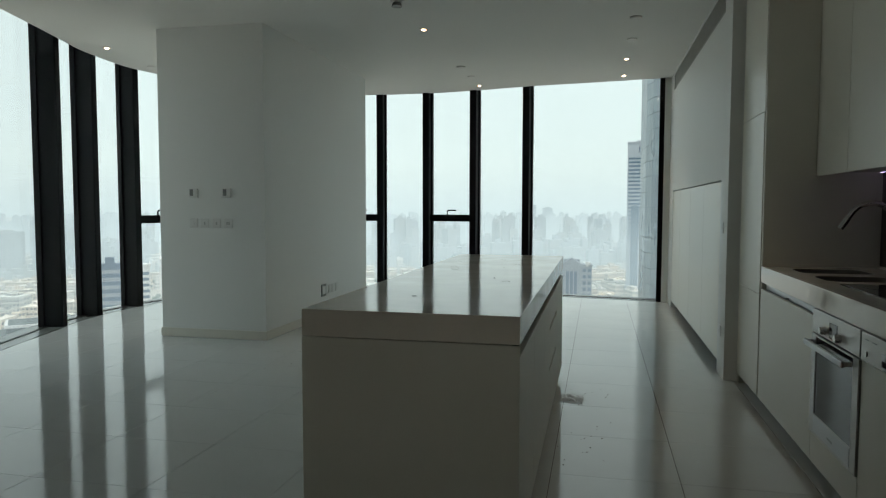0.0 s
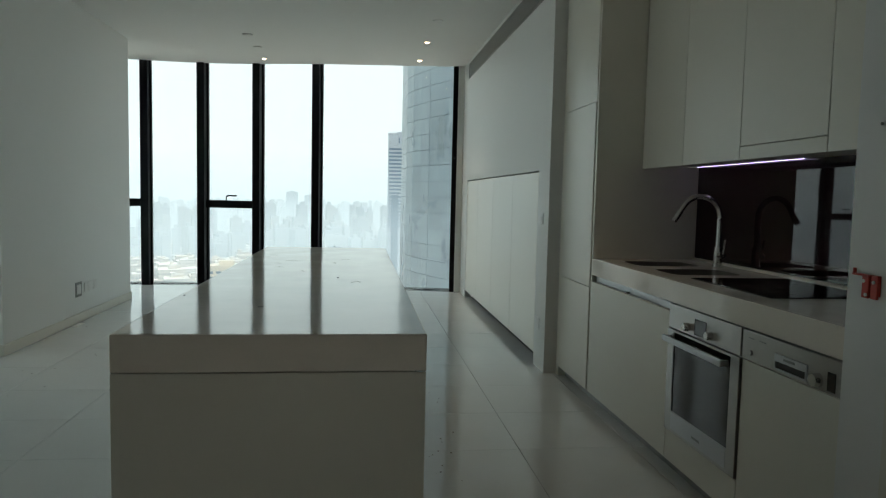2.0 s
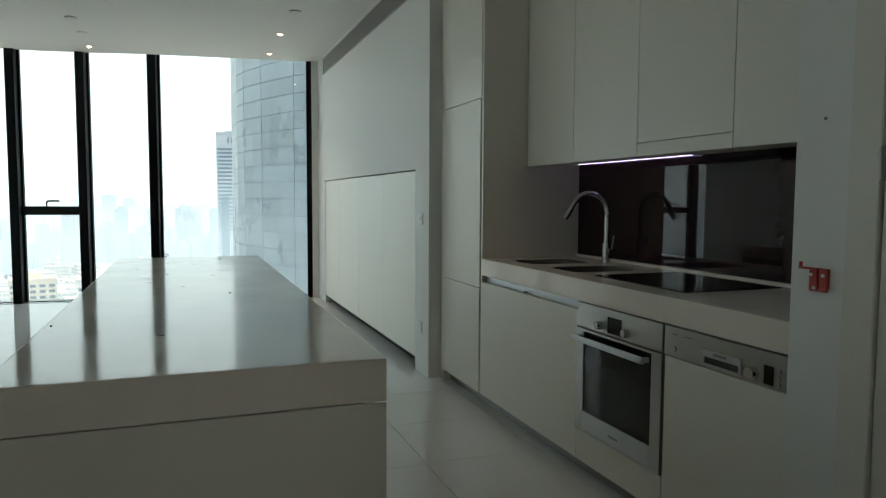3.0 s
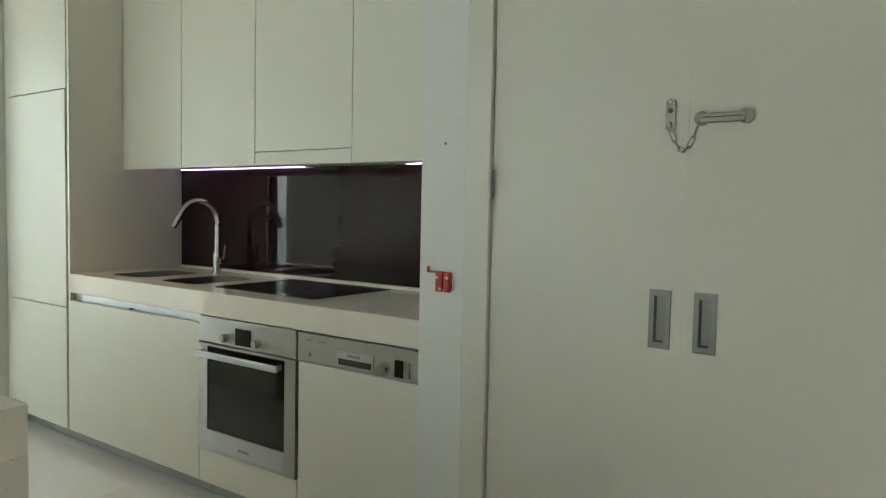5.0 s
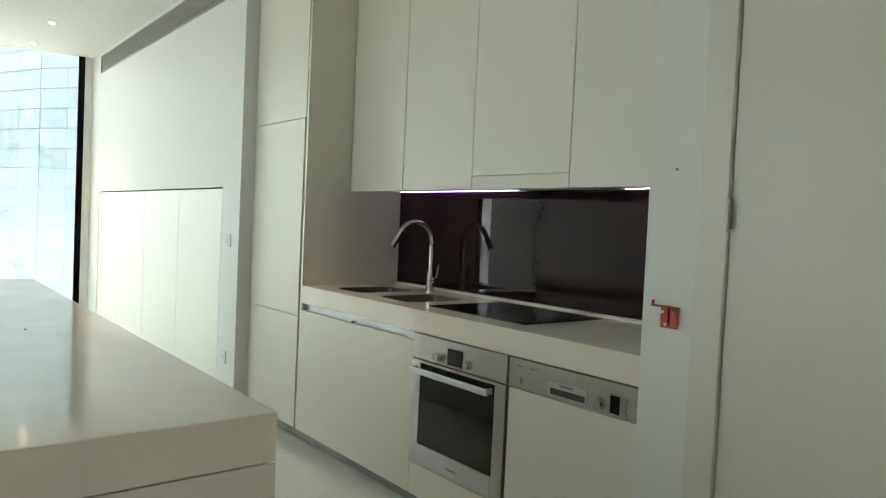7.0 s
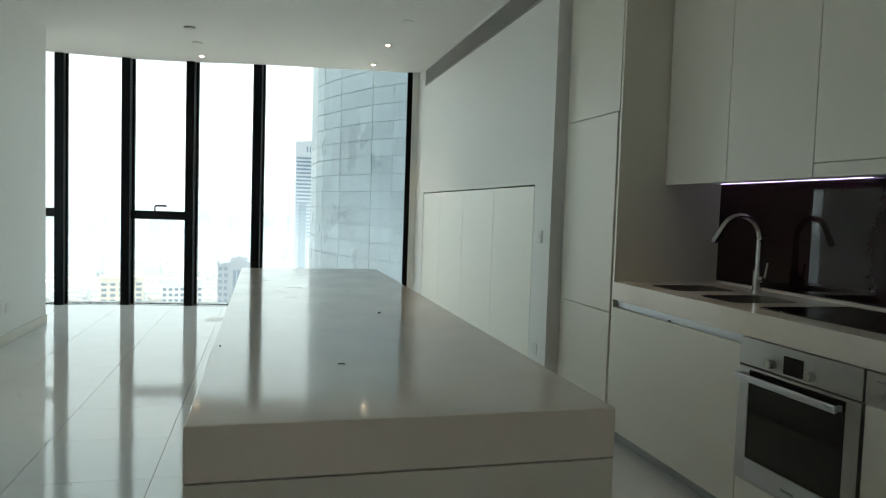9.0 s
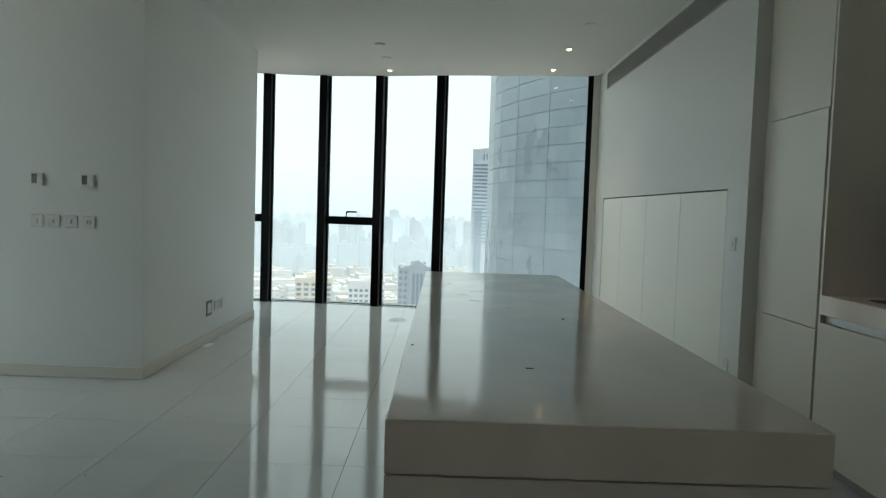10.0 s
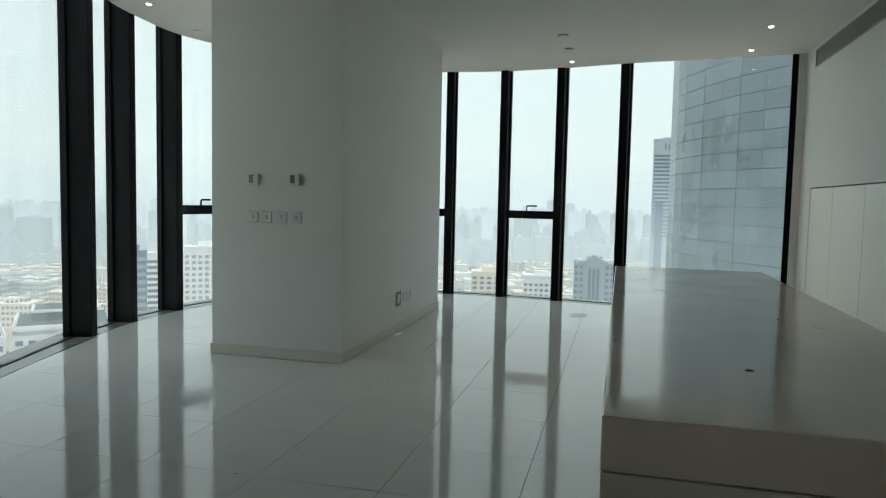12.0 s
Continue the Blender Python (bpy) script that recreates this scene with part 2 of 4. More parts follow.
solid("ceiling_pocket", prism(bmesh.new(), ring, H_TOP, H_TOP + 0.3), CEIL, (0, 8, H_TOP), "recessed blind pocket above the window wall", "ceiling", kind="structure")
sill = band(bmesh.new(), FLOOR_EDGE, offset(FLOOR_EDGE, 0.36), -0.3, 0.002)
solid("window_sill", sill, SILL, (0, 8, 0), "dark grey sill strip along the curved window wall", "sill", kind="structure")

solid("wall_back", bx(X_LEFT - 0.2, X_BACK + 0.2, Y_BACK - 0.2, Y_BACK, 0, H_TOP), PLASTER, (0, Y_BACK, 0), "plain white painted wall", "wall", kind="structure")
solid("wall_left", bx(X_LEFT - 0.6, X_LEFT, Y_BACK, 4.05, 0, H_TOP), PLASTER, (X_LEFT, 1, 0), "plain white painted wall", "wall", kind="structure")
solid("wall_kitchen", bx(X_BACK, X_BACK + 0.2, Y_BACK, 5.762, 0, H_TOP), PLASTER, (X_BACK, 3, 0), "white painted wall behind the kitchen units", "wall", kind="structure")
# wall with the entrance: end pier, wall over the door, wall past it
bm = bx(X_WALL, X_BACK, 2.436, 2.607, 0, H_TOP)
solid("wall_entrance_end", bm, PLASTER, (X_WALL, 2.5, 0), "white painted wall end beside the kitchen", "wall", kind="structure")
solid("wall_entrance_head", bx(X_WALL, X_BACK, 1.13, 2.436, 2.2, H_TOP), PLASTER, (X_WALL, 1.8, 2.2), "white painted wall above the entrance door", "wall", kind="structure")
solid("wall_entrance", bx(X_WALL, X_BACK, Y_BACK, 1.13, 0, H_TOP), PLASTER, (X_WALL, 0, 0), "white painted wall", "wall", kind="structure")
# long wall with cupboard panels
bm = bx(X_WALL, X_BACK, 5.762, 6.072, 0, H_TOP)
solid("wall_pier", bm, PLASTER, (X_WALL, 5.8, 0), "white painted pier between tall unit and wall panels", "wall", kind="structure")
for k, (x0, x1, y0, y1, z0, z1) in enumerate(((X_WALL, X_BACK, 6.072, 10.42, 1.517, 2.815), (X_WALL + 0.25, X_BACK, 6.072, 10.42, 2.815, H_TOP), (X_WALL, X_BACK, 9.68, 10.42, 0, 1.517),
                                              (X_WALL, X_WALL + 0.25, 9.76, 10.42, 2.815, H_TOP), (X_WALL, X_WALL + 0.25, 6.072, 9.76, 3.01, H_TOP), (X_WALL + 0.3, X_BACK, 6.072, 9.68, 0, 1.517))):
    solid(f"wall_long_{k + 1}", bx(x0, x1, y0, y1, z0, z1), PLASTER, (X_WALL, 8, z0), "white painted wall above flush cupboard panels", "wall", kind="structure")

solid("wall_window_return", bx(1.988, X_WALL, 10.13, 10.42, 0.003, H_TOP), PLASTER, (2.03, 10.25, 0), "narrow white wall return beside the last window", "wall", kind="structure")
# freestanding wall block
solid("wall_block", bx(-3.14, -2.004, 6.396, 9.37, 0, H_CEIL), PLASTER, (-2.57, 7.9, 0), "broad white painted wall block in the room", "wall", kind="structure")
bm = bx(-3.152, -1.992, 6.384, 9.382, 0.003, 0.09, 0.002)
solid("baseboard", bm, SKIRT, (-2.57, 7.9, 0), "low white painted skirting round the wall block", "baseboard", kind="structure")

# ---- window wall ----
MULLIONS = [(-3.66, 4.07), (-3.95, 4.9), (-4.51, 6.646), (-4.659, 7.373), (-4.68, 8.155), (-4.52, 8.95), (-4.1, 9.7), (-3.45, 10.3), (-2.85, 10.58), (-2.223, 10.68), (-1.475, 10.67), (-0.727, 10.575), (0.08, 10.46), (1.953, 10.15)]


def on_line(line, p):
    """Index of the line's point nearest to p."""
    p = Vector(p)
    return min(range(len(line)), key=lambda i: (line[i] - p).length)


FINE_EDGE = curve([tuple(p) for p in FLOOR_EDGE], 6)
FINE_GLASS = offset(FINE_EDGE, 0.19)
stops = []
for p in MULLIONS:
    i = on_line(FINE_EDGE, p)
    tdir = (FINE_EDGE[min(i + 1, len(FINE_EDGE) - 1)] - FINE_EDGE[max(i - 1, 0)]).normalized()
    ndir = Vector((-tdir.y, tdir.x))
    stops.append((i, FINE_EDGE[i], tdir, ndir))
    last = p[0] > 1.5
    deep = 0.25 if p[0] < -3 else 0.18
    a0, a1 = (0.0, 0.06) if last else (0.0, deep)
    c = FINE_EDGE[i]
    w = 0.033 if last else 0.05
    bm = prism(bmesh.new(), [c + ndir * a0 - tdir * w, c + ndir * a0 + tdir * w, c + ndir * a1 + tdir * w, c + ndir * a1 - tdir * w], 0.0, H_TOP)
    bmesh.ops.bevel(bm, geom=list(bm.edges), offset=0.004, segments=1, affect="EDGES")
    for s in () if last else (-1, 1):
        q = c + tdir * s * (w + 0.012)
        prism(bm, [q + ndir * (deep - 0.06) - tdir * 0.012, q + ndir * (deep - 0.06) + tdir * 0.012, q + ndir * deep + tdir * 0.012, q + ndir * deep - tdir * 0.012], 0.0, H_TOP)
    solid("mullion", bm, BLACK, (c.x, c.y, 0), "black aluminium mullion of the window wall, floor to ceiling", "mullion", group="window mullions", kind="structure")

for k, ((i, c, t0, n0), (j, d, t1, n1)) in enumerate(zip(stops, stops[1:])):
    seg = [FINE_GLASS[i], FINE_GLASS[j]]
    win = thing(f"window_{k + 1}", ((seg[0].x + seg[1].x) / 2, (seg[0].y + seg[1].y) / 2, 0), "tall fixed pane of tinted glass in black frame", "window", group="window panes", kind="structure")
    line = FINE_GLASS[i:j:6] + [FINE_GLASS[j]]
    nrm = (n0 + n1).normalized()
    bm = bmesh.new()
    band(bm, line, [q + nrm * 0.012 for q in line], 0.0, H_TOP)
    pane = part("pane", bm, PANE, win)
    pane.visible_shadow = False
    bm = band(bmesh.new(), [q - nrm * 0.035 for q in line], [q - nrm * 0.002 for q in line], 0.0, 0.008)
    part("bottom_rail", bm, BLACK, win)
    if k in (4, 8, 10):
        bm = band(bmesh.new(), [q - nrm * 0.12 for q in line], [q - nrm * 0.003 for q in line], 1.078, 1.182)
        bar = part("transom", bm, BLACK, win, "black transom bar of the opening light")
        m = line[0].lerp(line[-1], 0.45) - nrm * 0.14
        along = (line[-1] - line[0]).normalized()
        bm = tube(bmesh.new(), [(m.x, m.y, 1.178), (m.x, m.y, 1.232)] + [(m.x + along.x * u, m.y + along.y * u, zz) for u, zz in ((0.01, 1.245), (0.03, 1.249), (0.14, 1.249))], 0.011)
        part("window_handle", bm, BLACK, win, "black lever handle", True)

# ---- kitchen island ----
island = thing("kitchen_island", (0.47, 4.28, 0), "long cream kitchen island with a thick stone top", "kitchen island")
IX0, IX1, IY0, IY1, IZ = 0.066, 0.873, 2.617, 5.64, 0.932
bm = bx(IX0, IX1, IY0, IY1, IZ - 0.10, IZ, 0.003, 2)
part("worktop", bm, STONE, island, "cream composite stone top, worn and glossy")
bm = bx(IX0 + 0.004, IX1 - 0.03, IY0 + 0.004, IY1 - 0.004, 0.0, IZ - 0.102)
part("body", bm, LACQUER, island)
part("end_panel", bx(IX0 + 0.001, IX1 - 0.001, IY0 + 0.0, IY0 + 0.004, 0.004, IZ - 0.1025), LACQUER, island)
for a, b in ((2.64, 3.23), (3.23, 3.82), (3.82, 4.2), (4.87, 5.635)):
    part("door", bx(IX1 - 0.028, IX1 - 0.004, a + 0.002, b - 0.002, 0.08, 0.785, 0.0015), LACQUER, island)
for z0, z1 in ((0.08, 0.365), (0.39, 0.60), (0.625, 0.785)):
    part("drawer_front", bx(IX1 - 0.028, IX1 - 0.004, 4.202, 4.868, z0, z1, 0.0015), LACQUER, island)
# strip coloured dark for the shade under the worktop edge
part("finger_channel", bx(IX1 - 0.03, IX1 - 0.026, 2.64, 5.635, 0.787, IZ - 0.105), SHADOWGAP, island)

# ---- kitchen run ----
XF = 2.15
tall = thing("tall_cabinet", (2.5, 5.32, 0), "tall cream lacquered kitchen cabinet with three doors", "cabinet")
# body coloured dark so that the door gaps look shaded
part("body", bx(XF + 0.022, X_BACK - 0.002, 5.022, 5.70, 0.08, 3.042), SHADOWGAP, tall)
part("side_panel", bx(XF + 0.004, X_BACK - 0.002, 5.002, 5.021, 0.08, 3.042), LACQUER, tall)
for z0, z1, y0 in ((0.082, 0.744, 5.038), (0.748, 1.911, 5.038), (1.915, 3.04, 5.026)):
    part("door", bx(XF, XF + 0.02, y0, 5.695, z0, z1, 0.0015), LACQUER, tall)
part("filler", bx(XF + 0.015, X_BACK, 5.702, 5.760, 0.0, 3.042), LACQUER, tall)
part("plinth", bx(XF + 0.07, XF + 0.085, 5.0, 5.70, 0.0, 0.08), TOEKICK, tall)

WZ0 = 1.501
for a, b in ((4.998, 4.455), (4.453, 3.880), (3.878, 3.265), (3.263, 2.611)):
    hood = abs(a - 3.878) < 1e-6
    c = thing("wall_cabinet", (2.66, (a + b) / 2, WZ0), "cream lacquered wall cabinet" + (" with the extractor hood in its base" if hood else " with a flat door"), "cabinet", group="kitchen wall cabinets")
    part("body", bx(2.474, X_BACK - 0.002, b, a, WZ0 + 0.02, 3.042), LACQUER, c)
    part("door", bx(2.452, 2.472, b + 0.001, a - 0.001, 1.565 if hood else WZ0, 3.04, 0.0015), LACQUER, c)
    if hood:
        part("hood_front", bx(2.452, 2.472, b + 0.001, a - 0.001, WZ0, 1.561, 0.0015), LACQUER, c)

a, b = 4.998, 3.879
c = thing("base_cabinet", (2.5, (a + b) / 2, 0), "wide cream lacquered base cabinet under the sink, without handles", "cabinet")
# dark body again, as shade behind the door edges
part("body", bx(XF + 0.022, X_BACK - 0.002, b, a, 0.08, 0.72), SHADOWGAP, c)
part("door", bx(XF, XF + 0.02, b + 0.001, a - 0.001, 0.082, 0.787, 0.002), LACQUER, c)
part("finger_channel", bx(XF + 0.03, XF + 0.036, b, a, 0.72, 0.828), ALU, c, "satin aluminium grip channel")
part("catch", bx(XF + 0.012, XF + 0.03, 4.45, 4.458, 0.787, 0.797), GREYPLASTIC, c)
part("plinth", bx(XF + 0.07, XF + 0.085, b, a, 0.0, 0.08), TOEKICK, c)
# worktop with two bowls cut out
SINKS = ((4.55, 4.85), (4.10, 4.40))
SX0, SX1 = 2.275, 2.655
top = thing("kitchen_worktop", (2.5, 3.8, 0.9), "cream stone kitchen worktop with a deep front edge", "worktop")
bm = bx(XF - 0.002, XF + 0.02, 2.609, 5.0, 0.83, 0.932, 0.002)
part("front_edge", bm, STONE, top)
bm = cells((XF + 0.02, SX0, SX1, X_BACK - 0.001), (2.609, 4.10, 4.40, 4.55, 4.85, 5.0), ((1, 1), (1, 3)), 0.902, 0.932)
part("slab", bm, STONE, top)
part("upstand", bx(X_BACK - 0.022, X_BACK - 0.001, 2.609, 5.0, 0.932, 0.947), STONE, top)
splash = solid("splashback", bx(X_BACK - 0.012, X_BACK - 0.001, 2.612, 4.995, 0.949, 1.523), SPLASH, (X_BACK, 3.8, 0.95), "dark brown glossy glass splashback behind the worktop", "splashback")

# ---- cupboard panels along the wall ----
PANEL_Y = (6.08, 6.995, 7.93, 8.85, 9.67)
for a, b in zip(PANEL_Y, PANEL_Y[1:]):
    c = thing("wall_cupboard", (X_WALL, (a + b) / 2, 0), "low flush white cupboard built into the wall", "cupboard", group="cupboards in the wall")
    # body and plinth coloured dark for shade in seams and toe recess
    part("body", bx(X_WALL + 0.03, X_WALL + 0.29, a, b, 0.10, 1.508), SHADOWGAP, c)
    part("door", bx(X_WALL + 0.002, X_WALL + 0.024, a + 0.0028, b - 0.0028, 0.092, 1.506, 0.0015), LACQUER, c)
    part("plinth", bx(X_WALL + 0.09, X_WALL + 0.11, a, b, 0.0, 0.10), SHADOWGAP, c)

grille = thing("air_grille", (X_WALL, 7.9, 2.817), "long grey linear air grille under the ceiling", "air grille")
part("backing", bx(X_WALL + 0.035, X_WALL + 0.045, 6.08, 9.75, 2.817, 3.008), GRILLE, grille)
part("frame", cells((6.08, 6.09, 9.74, 9.75), (2.817, 2.827, 2.998, 3.008), ((1, 1),), X_WALL - 0.003, X_WALL + 0.02, True), GRILLE, grille)
for k in range(9):
    z = 2.838 + 0.0185 * k
    part("slat", bx(X_WALL + 0.004, X_WALL + 0.034, 6.082, 9.748, z, z + 0.006), GRILLE, grille)


# ---- oven and dishwasher ----
oven = thing("built_in_oven", (2.5, 3.555, 0.23), "stainless steel built-in oven with dark glass door", "oven")
part("body", bx(XF + 0.03, X_BACK - 0.1, 3.262, 3.872, 0.24, 0.81), STEEL, oven)
part("control_panel", bx(XF - 0.006, XF + 0.028, 3.260, 3.875, 0.714, 0.826, 0.002), STEEL, oven)
bm = cells((3.260, 3.322, 3.814, 3.875), (0.232, 0.328, 0.698, 0.708), ((1, 1),), XF - 0.008, XF + 0.028, True)
door = part("door", bm, STEEL, oven, "brushed steel door frame")
part("window", bx(XF - 0.004, XF + 0.02, 3.321, 3.815, 0.327, 0.699), OVENGLASS, door, "dark smoked glass")
bm = bx(XF - 0.052, XF - 0.036, 3.325, 3.852, 0.655, 0.683, 0.005, 2)
for y in (3.335, 3.832):
    box(bm, XF - 0.038, XF - 0.006, y, y + 0.012, 0.658, 0.680, 0.002)
part("handle", bm, ALU, door, "wide satin bar handle")
part("lower_panel", bx(XF - 0.0095, XF - 0.0075, 3.326, 3.810, 0.246, 0.324, 0.0006), ALU, door, "paler brushed steel strip")
part("badge", bx(XF - 0.0108, XF - 0.009, 3.533, 3.600, 0.272, 0.282), GREYPLASTIC, door, "small grey maker's mark bar")
for y in (3.68, 3.48):
    bm = rod(bmesh.new(), (XF - 0.006, y, 0.748), (XF - 0.034, y, 0.748), 0.019, 24, 0.017)
    bmesh.ops.bevel(bm, geom=[e for e in bm.edges if e.calc_face_angle(0) > 1], offset=0.002, segments=2, affect="EDGES")
    part("knob", bm, CHROME, oven, smooth=True)
part("display", bx(XF - 0.0085, XF, 3.525, 3.625, 0.724, 0.795, 0.001), OVENGLASS, oven, "black glass clock display")

dw = thing("dishwasher", (2.5, 2.95, 0.1), "built-in dishwasher with steel control panel and cream front", "dishwasher")
part("body", bx(XF + 0.03, X_BACK - 0.1, 2.662, 3.248, 0.1, 0.81), GREYPLASTIC, dw)
part("control_panel", bx(XF - 0.004, XF + 0.028, 2.658, 3.252, 0.712, 0.824, 0.002), STEEL, dw)
part("front", bx(XF, XF + 0.02, 2.658, 3.252, 0.082, 0.708, 0.002), LACQUER, dw)
bm = cells((2.862, 2.870, 3.032, 3.040), (0.722, 0.728, 0.752, 0.778), ((1, 1),), XF - 0.009, XF, True)
grip = part("grip", bm, ALU, dw, "recessed steel door grip")
# flat strip in the dark gap colour, for the shade inside the grip
part("recess", bx(XF - 0.0045, XF - 0.003, 2.868, 3.034, 0.727, 0.752), SHADOWGAP, grip)
part("badge", bx(XF - 0.0105, XF - 0.008, 2.925, 2.985, 0.762, 0.770), GREYPLASTIC, grip)
bm = rod(bmesh.new(), (XF - 0.004, 2.808, 0.744), (XF - 0.028, 2.808, 0.744), 0.023, 24, 0.020)
part("knob", bm, CHROME, dw, smooth=True)
part("display", bx(XF - 0.0065, XF - 0.003, 2.728, 2.765, 0.722, 0.782), OVENGLASS, dw, "narrow black display")
for z in (0.730, 0.751, 0.772):
    part("button", rod(bmesh.new(), (XF - 0.003, 2.705, z), (XF - 0.010, 2.705, z), 0.008, 14), STEEL, dw)
part("button", rod(bmesh.new(), (XF - 0.003, 3.19, 0.744), (XF - 0.010, 3.19, 0.744), 0.010, 16), STEEL, dw)
for y0, y1 in ((3.175, 3.21), (3.10, 3.14)):
    part("marking", bx(XF - 0.0052, XF - 0.003, y0, y1, 0.796, 0.800), GREYPLASTIC, dw)
base = thing("appliance_plinth", (2.3, 3.25, 0), "satin aluminium plinth and cream panel under the oven", "plinth")
part("plinth", bx(XF + 0.07, XF + 0.085, 2.609, 3.876, 0.0, 0.08), TOEKICK, base)
part("panel", bx(XF, XF + 0.02, 3.257, 3.876, 0.082, 0.228, 0.0015), LACQUER, base)
part("side_filler", bx(XF, XF + 0.02, 2.609, 2.655, 0.082, 0.828, 0.001), LACQUER, base)

# ---- hob, sinks, tap ----
ZONE = mat("dim_zone_print", (0.022, 0.022, 0.023), 0.1)
hob = thing("ceramic_hob", (2.53, 3.58, 0.932), "black frameless ceramic glass hob on the worktop", "hob")
part("glass", bx(2.275, 2.775, 3.30, 3.94, 0.932, 0.938, 0.002), HOBGLASS, hob)
for x, y, r in ((2.42, 3.455, 0.075), (2.42, 3.78, 0.09), (2.66, 3.455, 0.09), (2.66, 3.78, 0.075)):
    bm = bmesh.new()
    inner = [(x + r * math.cos(k * math.pi / 20), y + r * math.sin(k * math.pi / 20)) for k in range(40)]
    for k in range(40):
        a, b = Vector(inner[k]), Vector(inner[(k + 1) % 40])
        c = Vector((x, y))
        prism(bm, [a, b, c + (b - c) * 1.03, c + (a - c) * 1.03], 0.938, 0.9384)
    part("cooking_zone", bm, ZONE, hob)


def rounded(x0, x1, y0, y1, r, n=6):
    out = []
    for cx, cy, a in ((x1 - r, y1 - r, 0), (x0 + r, y1 - r, 90), (x0 + r, y0 + r, 180), (x1 - r, y0 + r, 270)):
        for k in range(n + 1):
            t = radians(a + 90 * k / n)
            out.append((cx + r * math.cos(t), cy + r * math.sin(t)))
    return out


BOWL = mat("dark_brushed_sink", (0.16, 0.15, 0.135), 0.4, 0.5, vary=0.08, grain=200)
for y0, y1 in SINKS:
    s = thing("sink_bowl", (2.465, (y0 + y1) / 2, 0.75), "stone-coloured sink bowl sunk under the worktop", "sink", group="sink bowls")
    bm = bmesh.new()
    outer = rounded(SX0 - 0.001, SX1 + 0.001, y0 - 0.001, y1 + 0.001, 0.002)
    rings = [(outer, 0.9318), (rounded(SX0 + 0.004, SX1 - 0.004, y0 + 0.004, y1 - 0.004, 0.06), 0.9315), (rounded(SX0 + 0.008, SX1 - 0.008, y0 + 0.008, y1 - 0.008, 0.06), 0.92),
             (rounded(SX0 + 0.012, SX1 - 0.012, y0 + 0.012, y1 - 0.012, 0.06), 0.77), (rounded(SX0 + 0.04, SX1 - 0.04, y0 + 0.04, y1 - 0.04, 0.05), 0.745)]
    vs = [[bm.verts.new((x, y, z)) for x, y in rg] for rg, z in rings]
    for u, v in zip(vs, vs[1:]):
        for k in range(len(u)):
            bm.faces.new((u[k], u[(k + 1) % len(u)], v[(k + 1) % len(u)], v[k]))
    bm.faces.new(vs[-1])
    bmesh.ops.recalc_face_normals(bm, faces=bm.faces)
    part("bowl", bm, BOWL, s, smooth=True)
    part("drain", rod(bmesh.new(), (2.465, (y0 + y1) / 2, 0.745), (2.465, (y0 + y1) / 2, 0.749), 0.04, 24), STEEL, s)

tap = thing("kitchen_tap", (2.71, 4.497, 0.932), "satin steel gooseneck mixer tap with side lever", "tap")
part("base", rod(bmesh.new(), (2.71, 4.497, 0.932), (2.71, 4.497, 0.945), 0.028, 24), CHROME, tap, smooth=True)
part("body", rod(bmesh.new(), (2.71, 4.497, 0.945), (2.71, 4.497, 1.05), 0.023, 24), CHROME, tap, smooth=True)
arc = [(2.71, 4.497, 1.05), (2.71, 4.497, 1.12), (2.71, 4.497, 1.20)]
for k in range(0, 13):
    q = radians(k * 12)
    arc.append((2.71 - 0.11 + 0.11 * math.cos(q), 4.497 + 0.012 * (1 - math.cos(q)), 1.222 + 0.11 * math.sin(q)))
tip = Vector(arc[-1])
fall = Vector((-0.53, 0.06, -0.85)).normalized()
part("spout", tube(bmesh.new(), arc + [tuple(tip + fall * 0.045)], 0.0155, 16), CHROME, tap, smooth=True)
part("nozzle", rod(bmesh.new(), tip + fall * 0.045, tip + fall * 0.115, 0.0175, 18, 0.0165), CHROME, tap, smooth=True)
part("lever_hub", rod(bmesh.new(), (2.71, 4.477, 1.005), (2.71, 4.442, 1.005), 0.019, 18), CHROME, tap, smooth=True)
part("lever", tube(bmesh.new(), [(2.71, 4.449, 1.01), (2.71, 4.437, 1.04), (2.71, 4.429, 1.075), (2.71, 4.425, 1.095)], 0.006), CHROME, tap, smooth=True)

# ---- light strips under the wall cabinets ----
for y0, y1 in ((3.90, 4.96), (2.63, 3.24)):
    strip = thing("led_strip", (2.797, (y0 + y1) / 2, 1.51), "thin cool violet-white light strip under the wall cabinets", "light strip", group="under-cabinet lights")
    part("profile", bx(2.790, 2.804, y0, y1, 1.5198, 1.5235), ALU, strip)
    part("diffuser", bx(2.7952, 2.7988, y0 + 0.003, y1 - 0.003, 1.5175, 1.5198), LED, strip, "glowing diffuser")

# ---- entrance door ----
DOORPAINT = mat("cream_white_door_paint", (0.72, 0.71, 0.64), 0.4, vary=0.02, scale=1.0, grain=160, bump=0.03)
door1 = thing("door_1", (2.085, 1.77, 0), "cream white flush double entrance door, shut", "door", kind="structure")
bm = bx(X_WALL - 0.004, X_WALL + 0.10, 2.349, 2.438, 0, 2.2, 0.003)
part("frame_jamb", bm, DOORPAINT, door1)
part("frame_jamb", bx(X_WALL - 0.004, X_WALL + 0.10, 1.128, 1.200, 0, 2.2, 0.003), DOORPAINT, door1)
part("frame_head", bx(X_WALL - 0.004, X_WALL + 0.10, 1.200, 2.349, 2.128, 2.2, 0.003), DOORPAINT, door1)
XD = X_WALL + 0.010
RECESS = mat("brushed_pull_dish", (0.27, 0.27, 0.26), 0.42, 1.0)
PULLZ = (0.956, 1.111)
